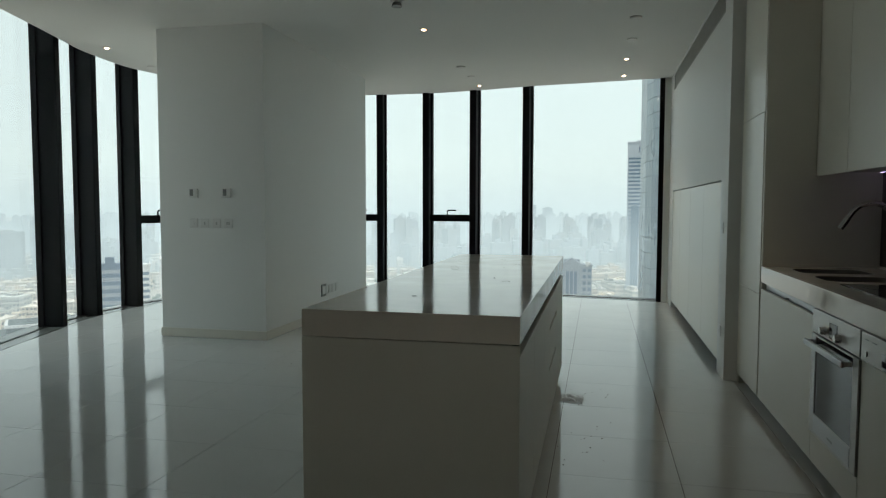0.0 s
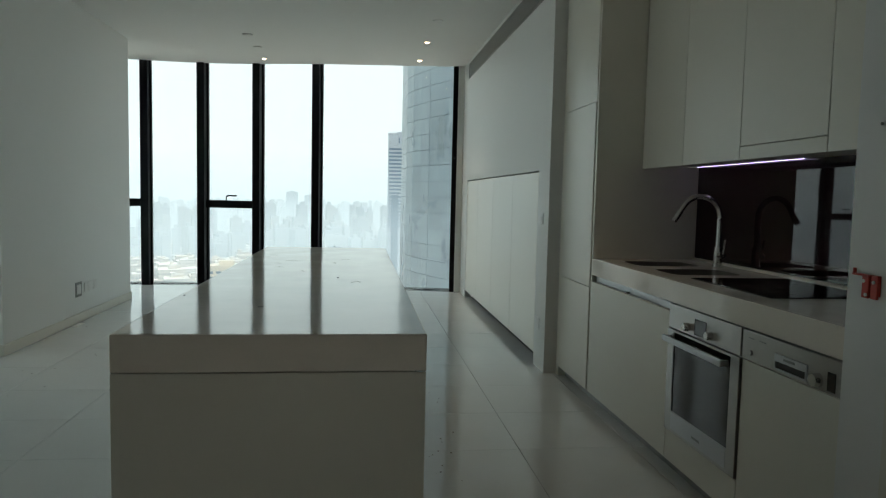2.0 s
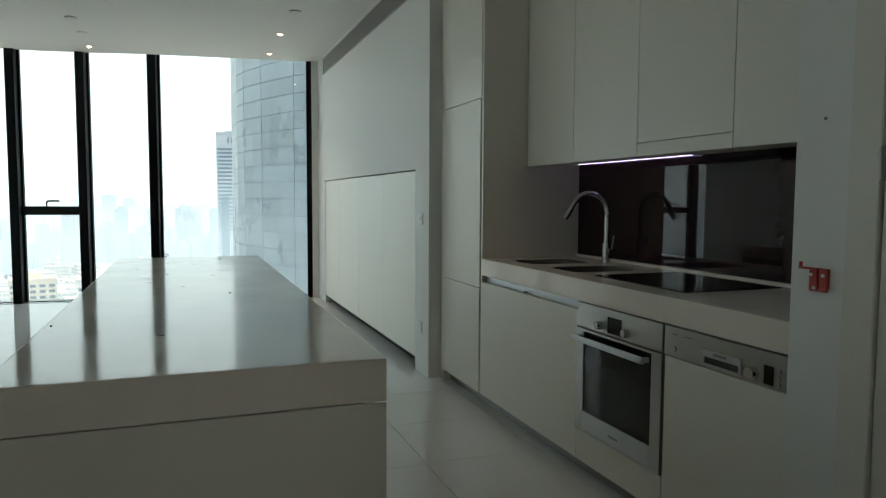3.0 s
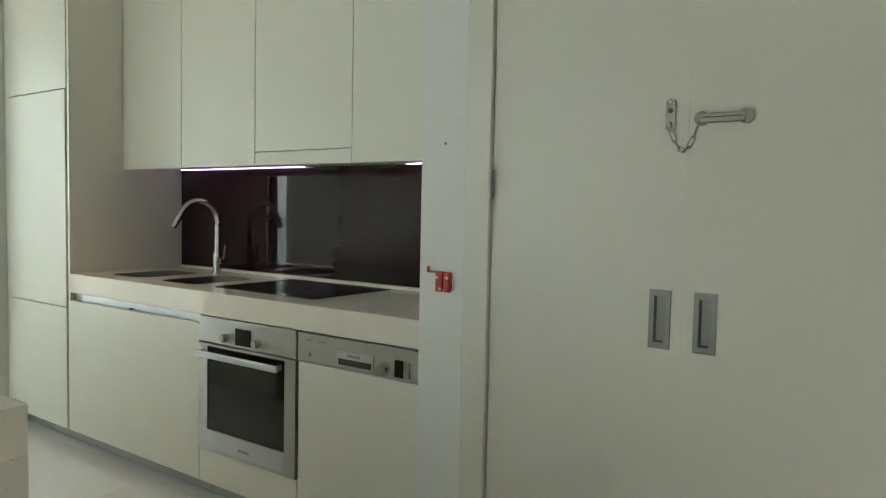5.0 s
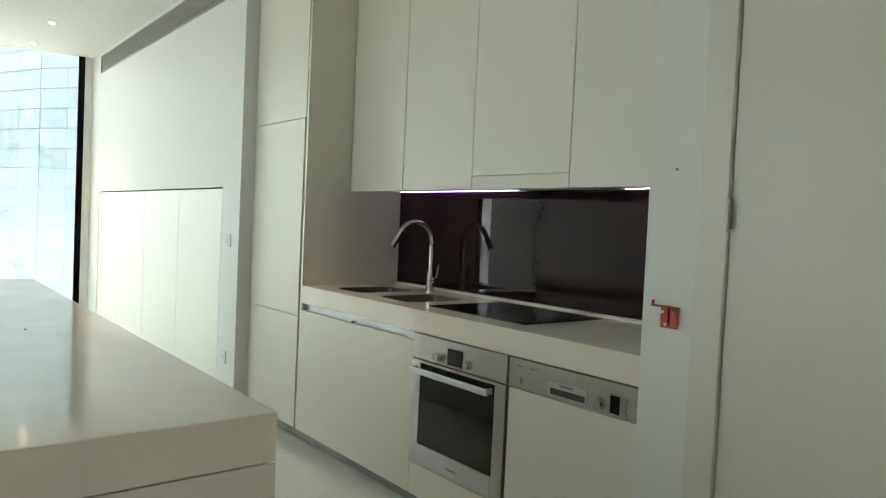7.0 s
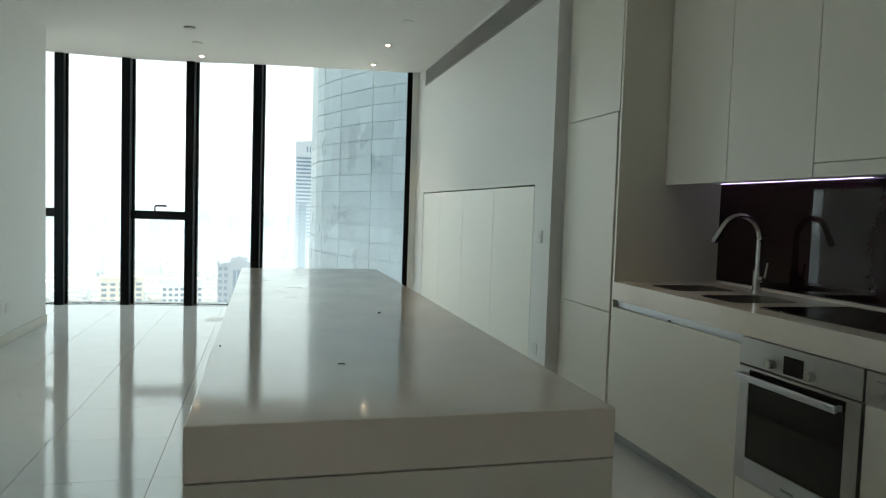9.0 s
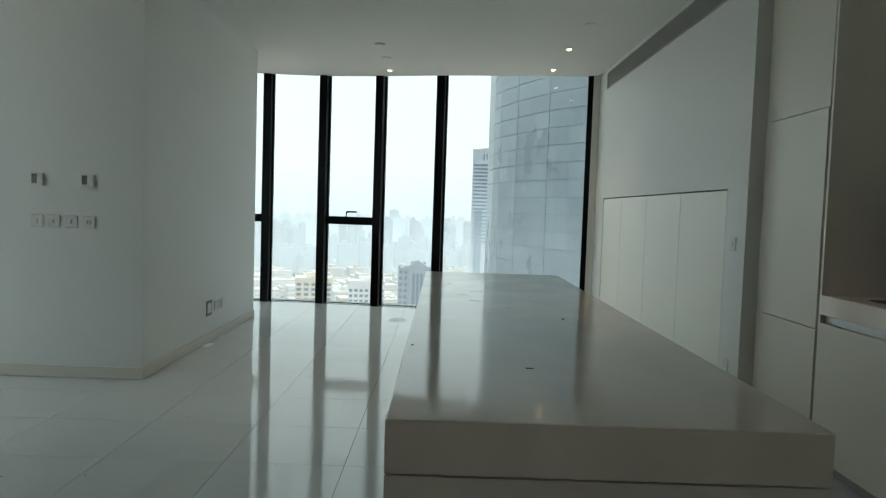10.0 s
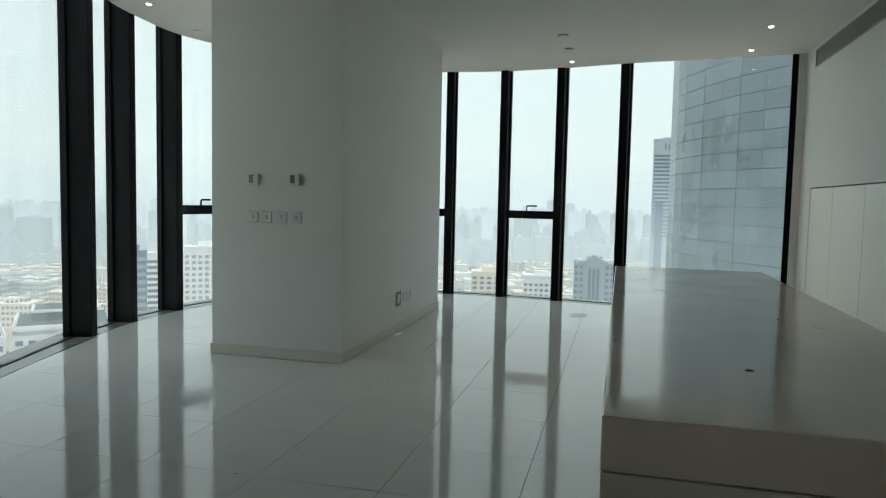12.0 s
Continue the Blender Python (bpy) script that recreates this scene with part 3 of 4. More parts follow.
for y0, y1, py in ((1.769, 2.345, 1.826), (1.204, 1.769, 1.711)):
    leaf = part("leaf", bx(XD, XD + 0.045, y0, y1, 0.006, 2.124, 0.0005), DOORPAINT, door1)
    z0, z1 = PULLZ
    a, b = py - 0.028, py + 0.028
    bm = cells((a, a + 0.013, b - 0.013, b), (z0, z0 + 0.016, z1 - 0.016, z1), ((1, 1),), XD - 0.004, XD, True)
    pull = part("flush_pull", bm, PULLSTEEL, leaf, "satin steel recessed pull plate")
    part("pull_recess", bx(XD - 0.0012, XD - 0.0002, a + 0.012, b - 0.012, z0 + 0.015, z1 - 0.015), RECESS, leaf)
    # dark L painted as the shade along the dish's left and lower edges
    bm = box(bx(XD - 0.0028, XD - 0.0013, b - 0.020, b - 0.013, z0 + 0.018, z1 - 0.018), XD - 0.0028, XD - 0.0013, a + 0.018, b - 0.013, z0 + 0.016, z0 + 0.022)
    part("pull_shade", bm, SHADOWGAP, leaf)
for z in (0.25, 1.347, 1.98):
    bm = rod(bmesh.new(), (XD - 0.012, 2.345, z), (XD - 0.012, 2.345, z + 0.085), 0.009, 12)
    for k in range(1, 5):
        rod(bm, (XD - 0.012, 2.345, z + 0.017 * k - 0.0006), (XD - 0.012, 2.345, z + 0.017 * k + 0.0006), 0.0097, 12)
    part("hinge", bm, PULLSTEEL, door1, smooth=True)

# door chain
BRASS = mat("worn_satin_nickel", (0.34, 0.31, 0.27), 0.35, 1.0, vary=0.12, grain=200)
chain = thing("door_chain", (XD, 1.75, 1.5), "worn metal door security chain hanging across the door leaves", "door chain")
bm = bmesh.new()
ring = [(math.cos(radians(a)) * 0.012, 0.030 + math.sin(radians(a)) * 0.012) for a in range(0, 181, 20)] + [(math.cos(radians(a)) * 0.012, -0.030 + math.sin(radians(a)) * 0.012) for a in range(180, 361, 20)]
lo = [bm.verts.new((XD - 0.001, 1.816 + u, 1.564 + v)) for u, v in ring]
hi = [bm.verts.new((XD - 0.006, 1.816 + u, 1.564 + v)) for u, v in ring]
bm.faces.new(hi)
for k in range(len(ring)):
    bm.faces.new((lo[k], lo[(k + 1) % len(ring)], hi[(k + 1) % len(ring)], hi[k]))
bmesh.ops.recalc_face_normals(bm, faces=bm.faces)
plate = part("keeper_plate", bm, BRASS, chain)
part("keyhole_slot", rod(bmesh.new(), (XD - 0.0062, 1.816, 1.575), (XD - 0.0068, 1.816, 1.575), 0.0065, 16), SHADOWGAP, plate)
part("screw", rod(bmesh.new(), (XD - 0.006, 1.816, 1.597), (XD - 0.0085, 1.816, 1.597), 0.004, 12), CHROME, plate)
part("ring_stud", rod(bmesh.new(), (XD - 0.006, 1.818, 1.541), (XD - 0.016, 1.818, 1.539), 0.007, 14), BRASS, plate)
bm = bx(XD - 0.012, XD - 0.001, 1.632, 1.742, 1.539, 1.563, 0.003, 2)
for y in (1.737, 1.632):
    rod(bm, (XD - 0.001, y, 1.551), (XD - 0.010, y, 1.551), 0.018, 20)
track = part("slide_track", bm, BRASS, chain)
part("slot", bx(XD - 0.0128, XD - 0.0118, 1.640, 1.735, 1.551, 1.554), SHADOWGAP, track)
links = []
for k in range(7):
    u = k / 6
    y = 1.812 + (1.742 - 1.812) * u
    links.append(Vector((XD - 0.012, y, 1.527 + 0.012 * u - 0.062 * math.sin(math.pi * u) ** 0.9)))
for k, (a, b) in enumerate(zip(links, links[1:])):
    d = (b - a)
    d.normalize()
    side = Vector((1, 0, 0)) if k % 2 else d.cross(Vector((1, 0, 0)))
    h = (b - a).length / 2 + 0.0025
    mid = (a + b) / 2
    loop = []
    for q in range(17):
        t = 2 * math.pi * q / 16
        cx, sx = math.cos(t), math.sin(t)
        loop.append(mid + d * (h * max(-1, min(1, 1.3 * cx))) + side * 0.0056 * max(-1, min(1, 1.3 * sx)))
    part("link", tube(bmesh.new(), loop, 0.0015, 6), BRASS, chain, smooth=True)

# red bracket on the wall end
rb = thing("red_bracket", (X_WALL, 2.51, 1.04), "small red painted metal bracket screwed to the wall", "bracket")
part("rear_plate", bx(X_WALL - 0.006, X_WALL - 0.001, 2.479, 2.537, 1.057, 1.113, 0.001), RED, rb)
part("front_plate", bx(X_WALL - 0.014, X_WALL - 0.006, 2.510, 2.536, 1.049, 1.111, 0.002), RED, rb)
part("front_plate", bx(X_WALL - 0.014, X_WALL - 0.006, 2.479, 2.504, 1.049, 1.113, 0.002), RED, rb)
part("tab", box(bx(X_WALL - 0.022, X_WALL - 0.004, 2.500, 2.565, 1.109, 1.114, 0.001), X_WALL - 0.020, X_WALL - 0.012, 2.558, 2.565, 1.114, 1.128, 0.001), RED, rb)
for y, z in ((2.528, 1.095), (2.517, 1.059), (2.490, 1.095)):
    part("screw", rod(bmesh.new(), (X_WALL - 0.013, y, z), (X_WALL - 0.017, y, z), 0.0048, 12), WHITEPLASTIC, rb)
solid("wall_plug", rod(bmesh.new(), (X_WALL - 0.0005, 2.514, 1.518), (X_WALL - 0.004, 2.514, 1.518), 0.0045, 12), GREYPLASTIC, (X_WALL, 2.514, 1.518), "small grey plug in the painted wall", "wall plug")

# ---- controls and sockets on the wall block ----
YB = 6.396
for x in (-2.759, -2.399):
    th = thing("thermostat", (x, YB, 1.435), "small white thermostat with a dark display on the wall", "thermostat", group="thermostats")
    part("case", bx(x - 0.045, x + 0.045, YB - 0.022, YB - 0.001, 1.392, 1.48, 0.004, 2), WHITEPLASTIC, th)
    part("display", bx(x - 0.036, x + 0.002, YB - 0.0235, YB - 0.021, 1.408, 1.472, 0.001), GREYPLASTIC, th, "dark grey display")
    part("button", bx(x + 0.018, x + 0.034, YB - 0.0245, YB - 0.021, 1.430, 1.452, 0.001), WHITEPLASTIC, th)
for k, x in enumerate((-2.765, -2.645, -2.516, -2.391)):
    sw = thing("light_switch", (x, YB, 1.14), "square white light switch plate on the wall", "light switch", group="light switches")
    part("plate", bx(x - 0.044, x + 0.044, YB - 0.009, YB - 0.001, 1.094, 1.184, 0.003), WHITEPLASTIC, sw)
    for q in range(1 + k // 3):
        u = x - 0.010 * (k // 3) + 0.022 * q
        part("rocker", bx(u - 0.008, u + 0.008, YB - 0.013, YB - 0.008, 1.124, 1.154, 0.002), ROCKER if k else WHITEPLASTIC, sw)
XB = -2.004
so = thing("floor_level_socket", (XB, 7.83, 0.325), "socket with a dark-edged frame low on the white wall", "socket")
part("plate", bx(XB + 0.001, XB + 0.012, 7.785, 7.875, 0.28, 0.37, 0.002), WHITEPLASTIC, so)
bm = cells((7.76, 7.783, 7.877, 7.90), (0.255, 0.278, 0.372, 0.395), ((1, 1),), XB + 0.001, XB + 0.008, True)
part("frame", bm, GREYPLASTIC, so, "dark open mounting frame")
for y in (8.02, 8.13, 8.24):
    s2 = thing("socket_plate", (XB, y, 0.325), "blank white socket plate low on the wall", "socket", group="socket plates")
    part("plate", bx(XB + 0.001, XB + 0.010, y - 0.048, y + 0.048, 0.277, 0.373, 0.003), WHITEPLASTIC, s2)
    part("insert", bx(XB + 0.009, XB + 0.012, y - 0.025, y + 0.025, 0.30, 0.35, 0.002), WHITEPLASTIC, s2)
for y, z in ((5.93, 1.15), (5.95, 0.35)):
    s3 = thing("wall_switch", (X_WALL, y, z), "small white switch plate on the pier", "light switch", group="pier switches")
    part("plate", bx(X_WALL - 0.009, X_WALL - 0.001, y - 0.043, y + 0.043, z - 0.043, z + 0.043, 0.003), WHITEPLASTIC, s3)
    part("rocker", bx(X_WALL - 0.013, X_WALL - 0.008, y - 0.009, y + 0.009, z - 0.016, z + 0.016, 0.002), WHITEPLASTIC, s3)

# ---- ceiling fittings ----
def ringmesh(x, y, z0, z1, r0, r1, n=28):
    bm = bmesh.new()
    for k in range(n):
        a, b = 2 * math.pi * k / n, 2 * math.pi * (k + 1) / n
        prism(bm, [(x + r0 * math.cos(a), y + r0 * math.sin(a)), (x + r0 * math.cos(b), y + r0 * math.sin(b)), (x + r1 * math.cos(b), y + r1 * math.sin(b)), (x + r1 * math.cos(a), y + r1 * math.sin(a))], z0, z1)
    bmesh.ops.remove_doubles(bm, verts=bm.verts, dist=1e-5)
    return bm


# fittings for the seen lamps and for the three unseen, added ones
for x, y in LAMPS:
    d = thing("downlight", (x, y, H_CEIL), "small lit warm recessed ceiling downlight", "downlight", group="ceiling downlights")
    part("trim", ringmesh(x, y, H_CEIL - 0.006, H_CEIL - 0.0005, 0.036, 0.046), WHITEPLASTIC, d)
    part("halo_ring", ringmesh(x, y, H_CEIL - 0.005, H_CEIL - 0.0005, 0.024, 0.0365), LAMPHALO, d, "orange ring with the warm lamp halo put into its colour")
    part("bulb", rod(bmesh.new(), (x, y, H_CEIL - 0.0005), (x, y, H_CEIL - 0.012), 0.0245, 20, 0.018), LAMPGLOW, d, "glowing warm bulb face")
for x, y in ((1.445, 7.80), (-0.549, 9.48), (-4.34, 8.01)):
    d = thing("ceiling_disc", (x, y, H_CEIL), "flat round white cover plate on the ceiling", "ceiling plate", group="ceiling cover plates")
    part("plate", rod(bmesh.new(), (x, y, H_CEIL - 0.0005), (x, y, H_CEIL - 0.010), 0.055, 28, 0.05), WHITEPLASTIC, d, smooth=True)
for x, y in ((1.439, 6.943), (-0.565, 8.82)):
    d = thing("smoke_detector", (x, y, H_CEIL), "round grey-edged detector on the white ceiling", "smoke detector", group="ceiling detectors")
    part("base", rod(bmesh.new(), (x, y, H_CEIL - 0.0005), (x, y, H_CEIL - 0.008), 0.056, 28), GRILLE, d)
    part("cap", rod(bmesh.new(), (x, y, H_CEIL - 0.008), (x, y, H_CEIL - 0.018), 0.05, 28, 0.045), WHITEPLASTIC, d, smooth=True)
x, y = -0.558, 5.99
sp = thing("smoke_alarm", (x, y, H_CEIL), "white smoke alarm hanging a little below the ceiling", "smoke alarm")
part("base", rod(bmesh.new(), (x, y, H_CEIL - 0.0005), (x, y, H_CEIL - 0.02), 0.055, 28), WHITEPLASTIC, sp, smooth=True)
part("head", rod(bmesh.new(), (x, y, H_CEIL - 0.02), (x, y, H_CEIL - 0.052), 0.034, 24, 0.046), GREYPLASTIC, sp, smooth=True)

# ---- litter on the floor and the island ----
FILM = mat("crumpled_clear_film", (0.9, 0.9, 0.9), 0.4, vary=0.06, grain=40)
FILM.node_tree.nodes["Principled BSDF"].inputs["Alpha"].default_value = 0.62
bm = bmesh.new()
bmesh.ops.create_grid(bm, x_segments=26, y_segments=18, size=1.0)
for v in bm.verts:
    p = Vector((v.co.x * 0.085 + 0.965, v.co.y * 0.10 + 4.99, 0))
    f = max(0, 1 - (v.co.x ** 2 + v.co.y ** 2) * 0.6)
    v.co = (p.x + 0.02 * noise.noise(p * 14), p.y + 0.03 * noise.noise(p * 11 + Vector((5, 0, 0))), 0.003 + f * 0.022 * abs(noise.noise(p * 22)) + 0.006 * abs(noise.noise(p * 60)))
ob = solid("plastic_wrap", bm, FILM, (0.965, 4.99, 0), "crumpled grey plastic wrap lying beside the island", "plastic wrap", smooth=True)
bm = bmesh.new()
bmesh.ops.create_grid(bm, x_segments=14, y_segments=14, size=1.0)
for v in bm.verts:
    p = Vector((v.co.x * 0.09 - 0.34, v.co.y * 0.14 + 9.5, 0))
    v.co = (p.x + 0.03 * noise.noise(p * 9), p.y + 0.04 * noise.noise(p * 7), 0.001 + 0.006 * abs(noise.noise(p * 30)))
solid("paper_scrap", bm, FILM, (-0.34, 9.5, 0), "thin crumpled scrap lying on the tiles", "scrap", smooth=True)
bm = bx(-1.985, -1.925, 7.60, 7.77, 0.0005, 0.006, 0.001)
solid("trim_offcut", bm, WHITEPLASTIC, (-1.95, 7.68, 0), "small white offcut lying by the skirting", "offcut")
bm = bx(0.370, 0.388, 3.056, 3.061, IZ, IZ + 0.002)
solid("debris_chip", bm, GREYPLASTIC, (0.38, 3.06, IZ), "tiny dark chip on the island top", "debris", group="specks on the island")
for x, y, s in ((0.60, 3.86, 0.0035), (0.085, 3.3, 0.003)):
    solid("debris_chip", bx(x - s, x + s, y - s * 0.7, y + s * 0.7, IZ, IZ + 0.003), GREYPLASTIC, (x, y, IZ), "tiny dark chip on the island top", "debris", group="specks on the island")

# dried stains on the island top, dirt on the tiles
STAIN = mat("dried_stain", (0.56, 0.51, 0.45), 0.26, vary=0.08, grain=90)
srnd = random.Random(3)


def stain(x, y, rx, ry, z, name, label, material):
    bm = bmesh.new()
    n, ph = 28, srnd.uniform(0, 9)
    for k in range(int(n * srnd.uniform(0.3, 0.55))):
        out = []
        for q in (k, k + 1):
            a = 2 * math.pi * q / n
            w = 1 + 0.45 * noise.noise(Vector((math.cos(a) * 1.6 + ph, math.sin(a) * 1.6, ph)))
            out.append((a, w))
        (a0, w0), (a1, w1) = out
        i0, i1 = 0.9 + 0.08 * noise.noise(Vector((math.cos(a0) * 2, math.sin(a0) * 2, ph + 4))), 0.9 + 0.08 * noise.noise(Vector((math.cos(a1) * 2, math.sin(a1) * 2, ph + 4)))
        prism(bm, [(x + rx * w0 * math.cos(a0), y + ry * w0 * math.sin(a0)), (x + rx * w1 * math.cos(a1), y + ry * w1 * math.sin(a1)),
                   (x + rx * w1 * i1 * math.cos(a1), y + ry * w1 * i1 * math.sin(a1)), (x + rx * w0 * i0 * math.cos(a0), y + ry * w0 * i0 * math.sin(a0))], z, z + 0.0006)
    bmesh.ops.remove_doubles(bm, verts=bm.verts, dist=1e-5)
    solid(name, bm, material, (x, y, z), label, "stain", group="dried stains")


for x, y, rx, ry in ((0.26, 4.45, 0.05, 0.07), (0.33, 4.62, 0.06, 0.06), (0.55, 4.50, 0.03, 0.05), (0.20, 4.90, 0.04, 0.08), (0.47, 5.1, 0.05, 0.06), (0.30, 4.28, 0.045, 0.05), (0.62, 4.72, 0.05, 0.05), (0.42, 4.1, 0.03, 0.04), (0.68, 3.7, 0.03, 0.05)):
    stain(x, y, rx * 0.6, ry * 0.7, IZ, "dried_stain", "dull dried water stain on the island top", STAIN)
DIRT = mat("dry_dirt", (0.16, 0.14, 0.12), 0.9)
bm = bmesh.new()
for k in range(26):
    x, y = 0.93 + 0.30 * srnd.random() ** 1.6, srnd.uniform(3.7, 5.3)
    s = srnd.uniform(0.0015, 0.004)
    box(bm, x - s, x + s, y - s, y + s * 1.4, 0.0002, 0.002)
for k in range(40):
    x, y = srnd.uniform(-1.9, -0.1), srnd.uniform(4.2, 10.2)
    s = srnd.uniform(0.0015, 0.0035)
    box(bm, x - s, x + s, y - s, y + s, 0.0002, 0.002)
tagged(solid("dirt_specks", bm, DIRT, (0, 5, 0), "scattered dark dirt specks on the floor tiles", "dirt"), kind="stuff")

# ---- outside: haze, ground, towers, city ----
GZ = -80.0


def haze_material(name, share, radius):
    """A stand-in for hazy air: partly see-through, partly emission in place of scattered daylight."""
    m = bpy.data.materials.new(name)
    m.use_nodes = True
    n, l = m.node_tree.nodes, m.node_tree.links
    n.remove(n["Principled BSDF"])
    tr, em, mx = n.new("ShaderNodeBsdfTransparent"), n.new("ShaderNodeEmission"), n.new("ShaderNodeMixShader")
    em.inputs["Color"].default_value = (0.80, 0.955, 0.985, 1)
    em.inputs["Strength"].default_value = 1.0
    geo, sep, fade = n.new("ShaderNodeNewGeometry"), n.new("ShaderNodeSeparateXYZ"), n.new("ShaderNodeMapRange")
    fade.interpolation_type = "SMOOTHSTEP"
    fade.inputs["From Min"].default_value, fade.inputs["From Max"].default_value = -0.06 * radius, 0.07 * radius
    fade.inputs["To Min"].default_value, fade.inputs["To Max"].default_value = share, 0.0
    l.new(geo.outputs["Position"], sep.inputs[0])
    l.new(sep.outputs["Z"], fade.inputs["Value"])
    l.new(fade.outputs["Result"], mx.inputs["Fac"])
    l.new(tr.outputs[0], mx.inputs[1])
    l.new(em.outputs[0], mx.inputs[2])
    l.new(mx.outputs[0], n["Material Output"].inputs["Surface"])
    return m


# nested shells whose glow lays painted haze over the buildings behind them
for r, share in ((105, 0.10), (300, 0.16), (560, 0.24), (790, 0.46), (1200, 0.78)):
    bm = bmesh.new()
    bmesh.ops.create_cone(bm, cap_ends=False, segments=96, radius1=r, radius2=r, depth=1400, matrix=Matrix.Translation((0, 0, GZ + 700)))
    solid("backdrop_haze", bm, haze_material("glowing_haze_veil", share, r), (0, 0, GZ), "see-through glowing shell that stands in for haze over the city", "haze", kind="structure", smooth=True)

solid("ground", bx(-4000, 4000, -4000, 4000, GZ - 1, GZ), mat("sandy_city_ground", (0.40, 0.36, 0.31), 0.9, vary=0.3, scale=0.02, grain=0.3), (0, 0, GZ), "pale dusty city ground far below", "ground", kind="structure")


def facade_material(name, wall, glass, floor_h=3.4, bay=3.2, tall=0.5, wide=0.62):
    """Far walls with rows of windows in true storeys and bays; each building a little different."""
    m = bpy.data.materials.new(name)
    m.use_nodes = True
    n, l = m.node_tree.nodes, m.node_tree.links
    b = n["Principled BSDF"]
    geo = n.new("ShaderNodeNewGeometry")
    sep, nor = n.new("ShaderNodeSeparateXYZ"), n.new("ShaderNodeSeparateXYZ")
    l.new(geo.outputs["Position"], sep.inputs[0])
    l.new(geo.outputs["Normal"], nor.inputs[0])

    def math_node(op, a, c=None, second=None):
        q = n.new("ShaderNodeMath")
        q.operation = op
        l.new(a, q.inputs[0])
        if second is not None:
            l.new(second, q.inputs[1])
        elif c is not None:
            q.inputs[1].default_value = c
        return q.outputs[0]

    rows = math_node("LESS_THAN", math_node("FRACT", math_node("DIVIDE", sep.outputs["Z"], floor_h)), tall)
    along = math_node("ADD", sep.outputs["X"], second=sep.outputs["Y"])
    cols = math_node("LESS_THAN", math_node("FRACT", math_node("DIVIDE", along, bay)), wide)
    side = math_node("LESS_THAN", math_node("ABSOLUTE", nor.outputs["Z"]), 0.5)
    win = math_node("MULTIPLY", math_node("MULTIPLY", rows, second=cols), second=side)
    ramp = n.new("ShaderNodeValToRGB")
    ramp.color_ramp.elements[0].color = (*[0.75 * c for c in wall], 1)
    ramp.color_ramp.elements[1].color = (*[min(1, 1.15 * c) for c in wall], 1)
    warm = ramp.color_ramp.elements.new(0.5)
    warm.color = (wall[0], wall[1] * 0.9, wall[2] * 0.78, 1)
    l.new(geo.outputs["Random Per Island"], ramp.inputs["Fac"])
    mix = n.new("ShaderNodeMix")
    mix.data_type = "RGBA"
    mix.inputs["B"].default_value = (*glass, 1)
    l.new(win, mix.inputs["Factor"])
    l.new(ramp.outputs["Color"], mix.inputs["A"])
    l.new(mix.outputs["Result"], b.inputs["Base Color"])
    b.inputs["Roughness"].default_value = 0.6
    return m


CITY = facade_material("city_facades", (0.74, 0.71, 0.66), (0.26, 0.27, 0.28))
CITYTALL = facade_material("city_tower_facades", (0.52, 0.575, 0.62), (0.24, 0.31, 0.38), bay=4.0, tall=0.55)
WHITEWALL = mat("white_render_facade", (0.72, 0.72, 0.71), 0.8, vary=0.06, scale=0.1, grain=2)
CREAMWALL = mat("cream_render_facade", (0.66, 0.58, 0.46), 0.8, vary=0.08, scale=0.1, grain=2)
BLUEGLASS = mat("blue_curtain_glass", (0.07, 0.12, 0.19), 0.25, vary=0.12, scale=0.2, grain=1)
PALEWALL = mat("pale_blue_white_cladding", (0.56, 0.63, 0.70), 0.7, vary=0.06, scale=0.1, grain=2)
STRIPEGLASS = mat("pale_blue_band_glass", (0.17, 0.25, 0.34), 0.4, vary=0.1, scale=0.2, grain=1)
GREYWALL = mat("grey_stone_facade", (0.24, 0.27, 0.31), 0.6, vary=0.08, scale=0.1, grain=2)
ROOF = mat("flat_roof_felt", (0.085, 0.105, 0.105), 0.9, vary=0.1, scale=0.1, grain=2)
LEAF = mat("dusty_green_leaves", (0.07, 0.09, 0.05), 0.8, vary=0.3, scale=0.3, grain=2)


def spot_at(az, dist):
    """Plan place by compass angle from the y axis, clockwise, and distance."""
    return Vector((dist * math.sin(radians(az)), 1.3 + dist * math.cos(radians(az))))


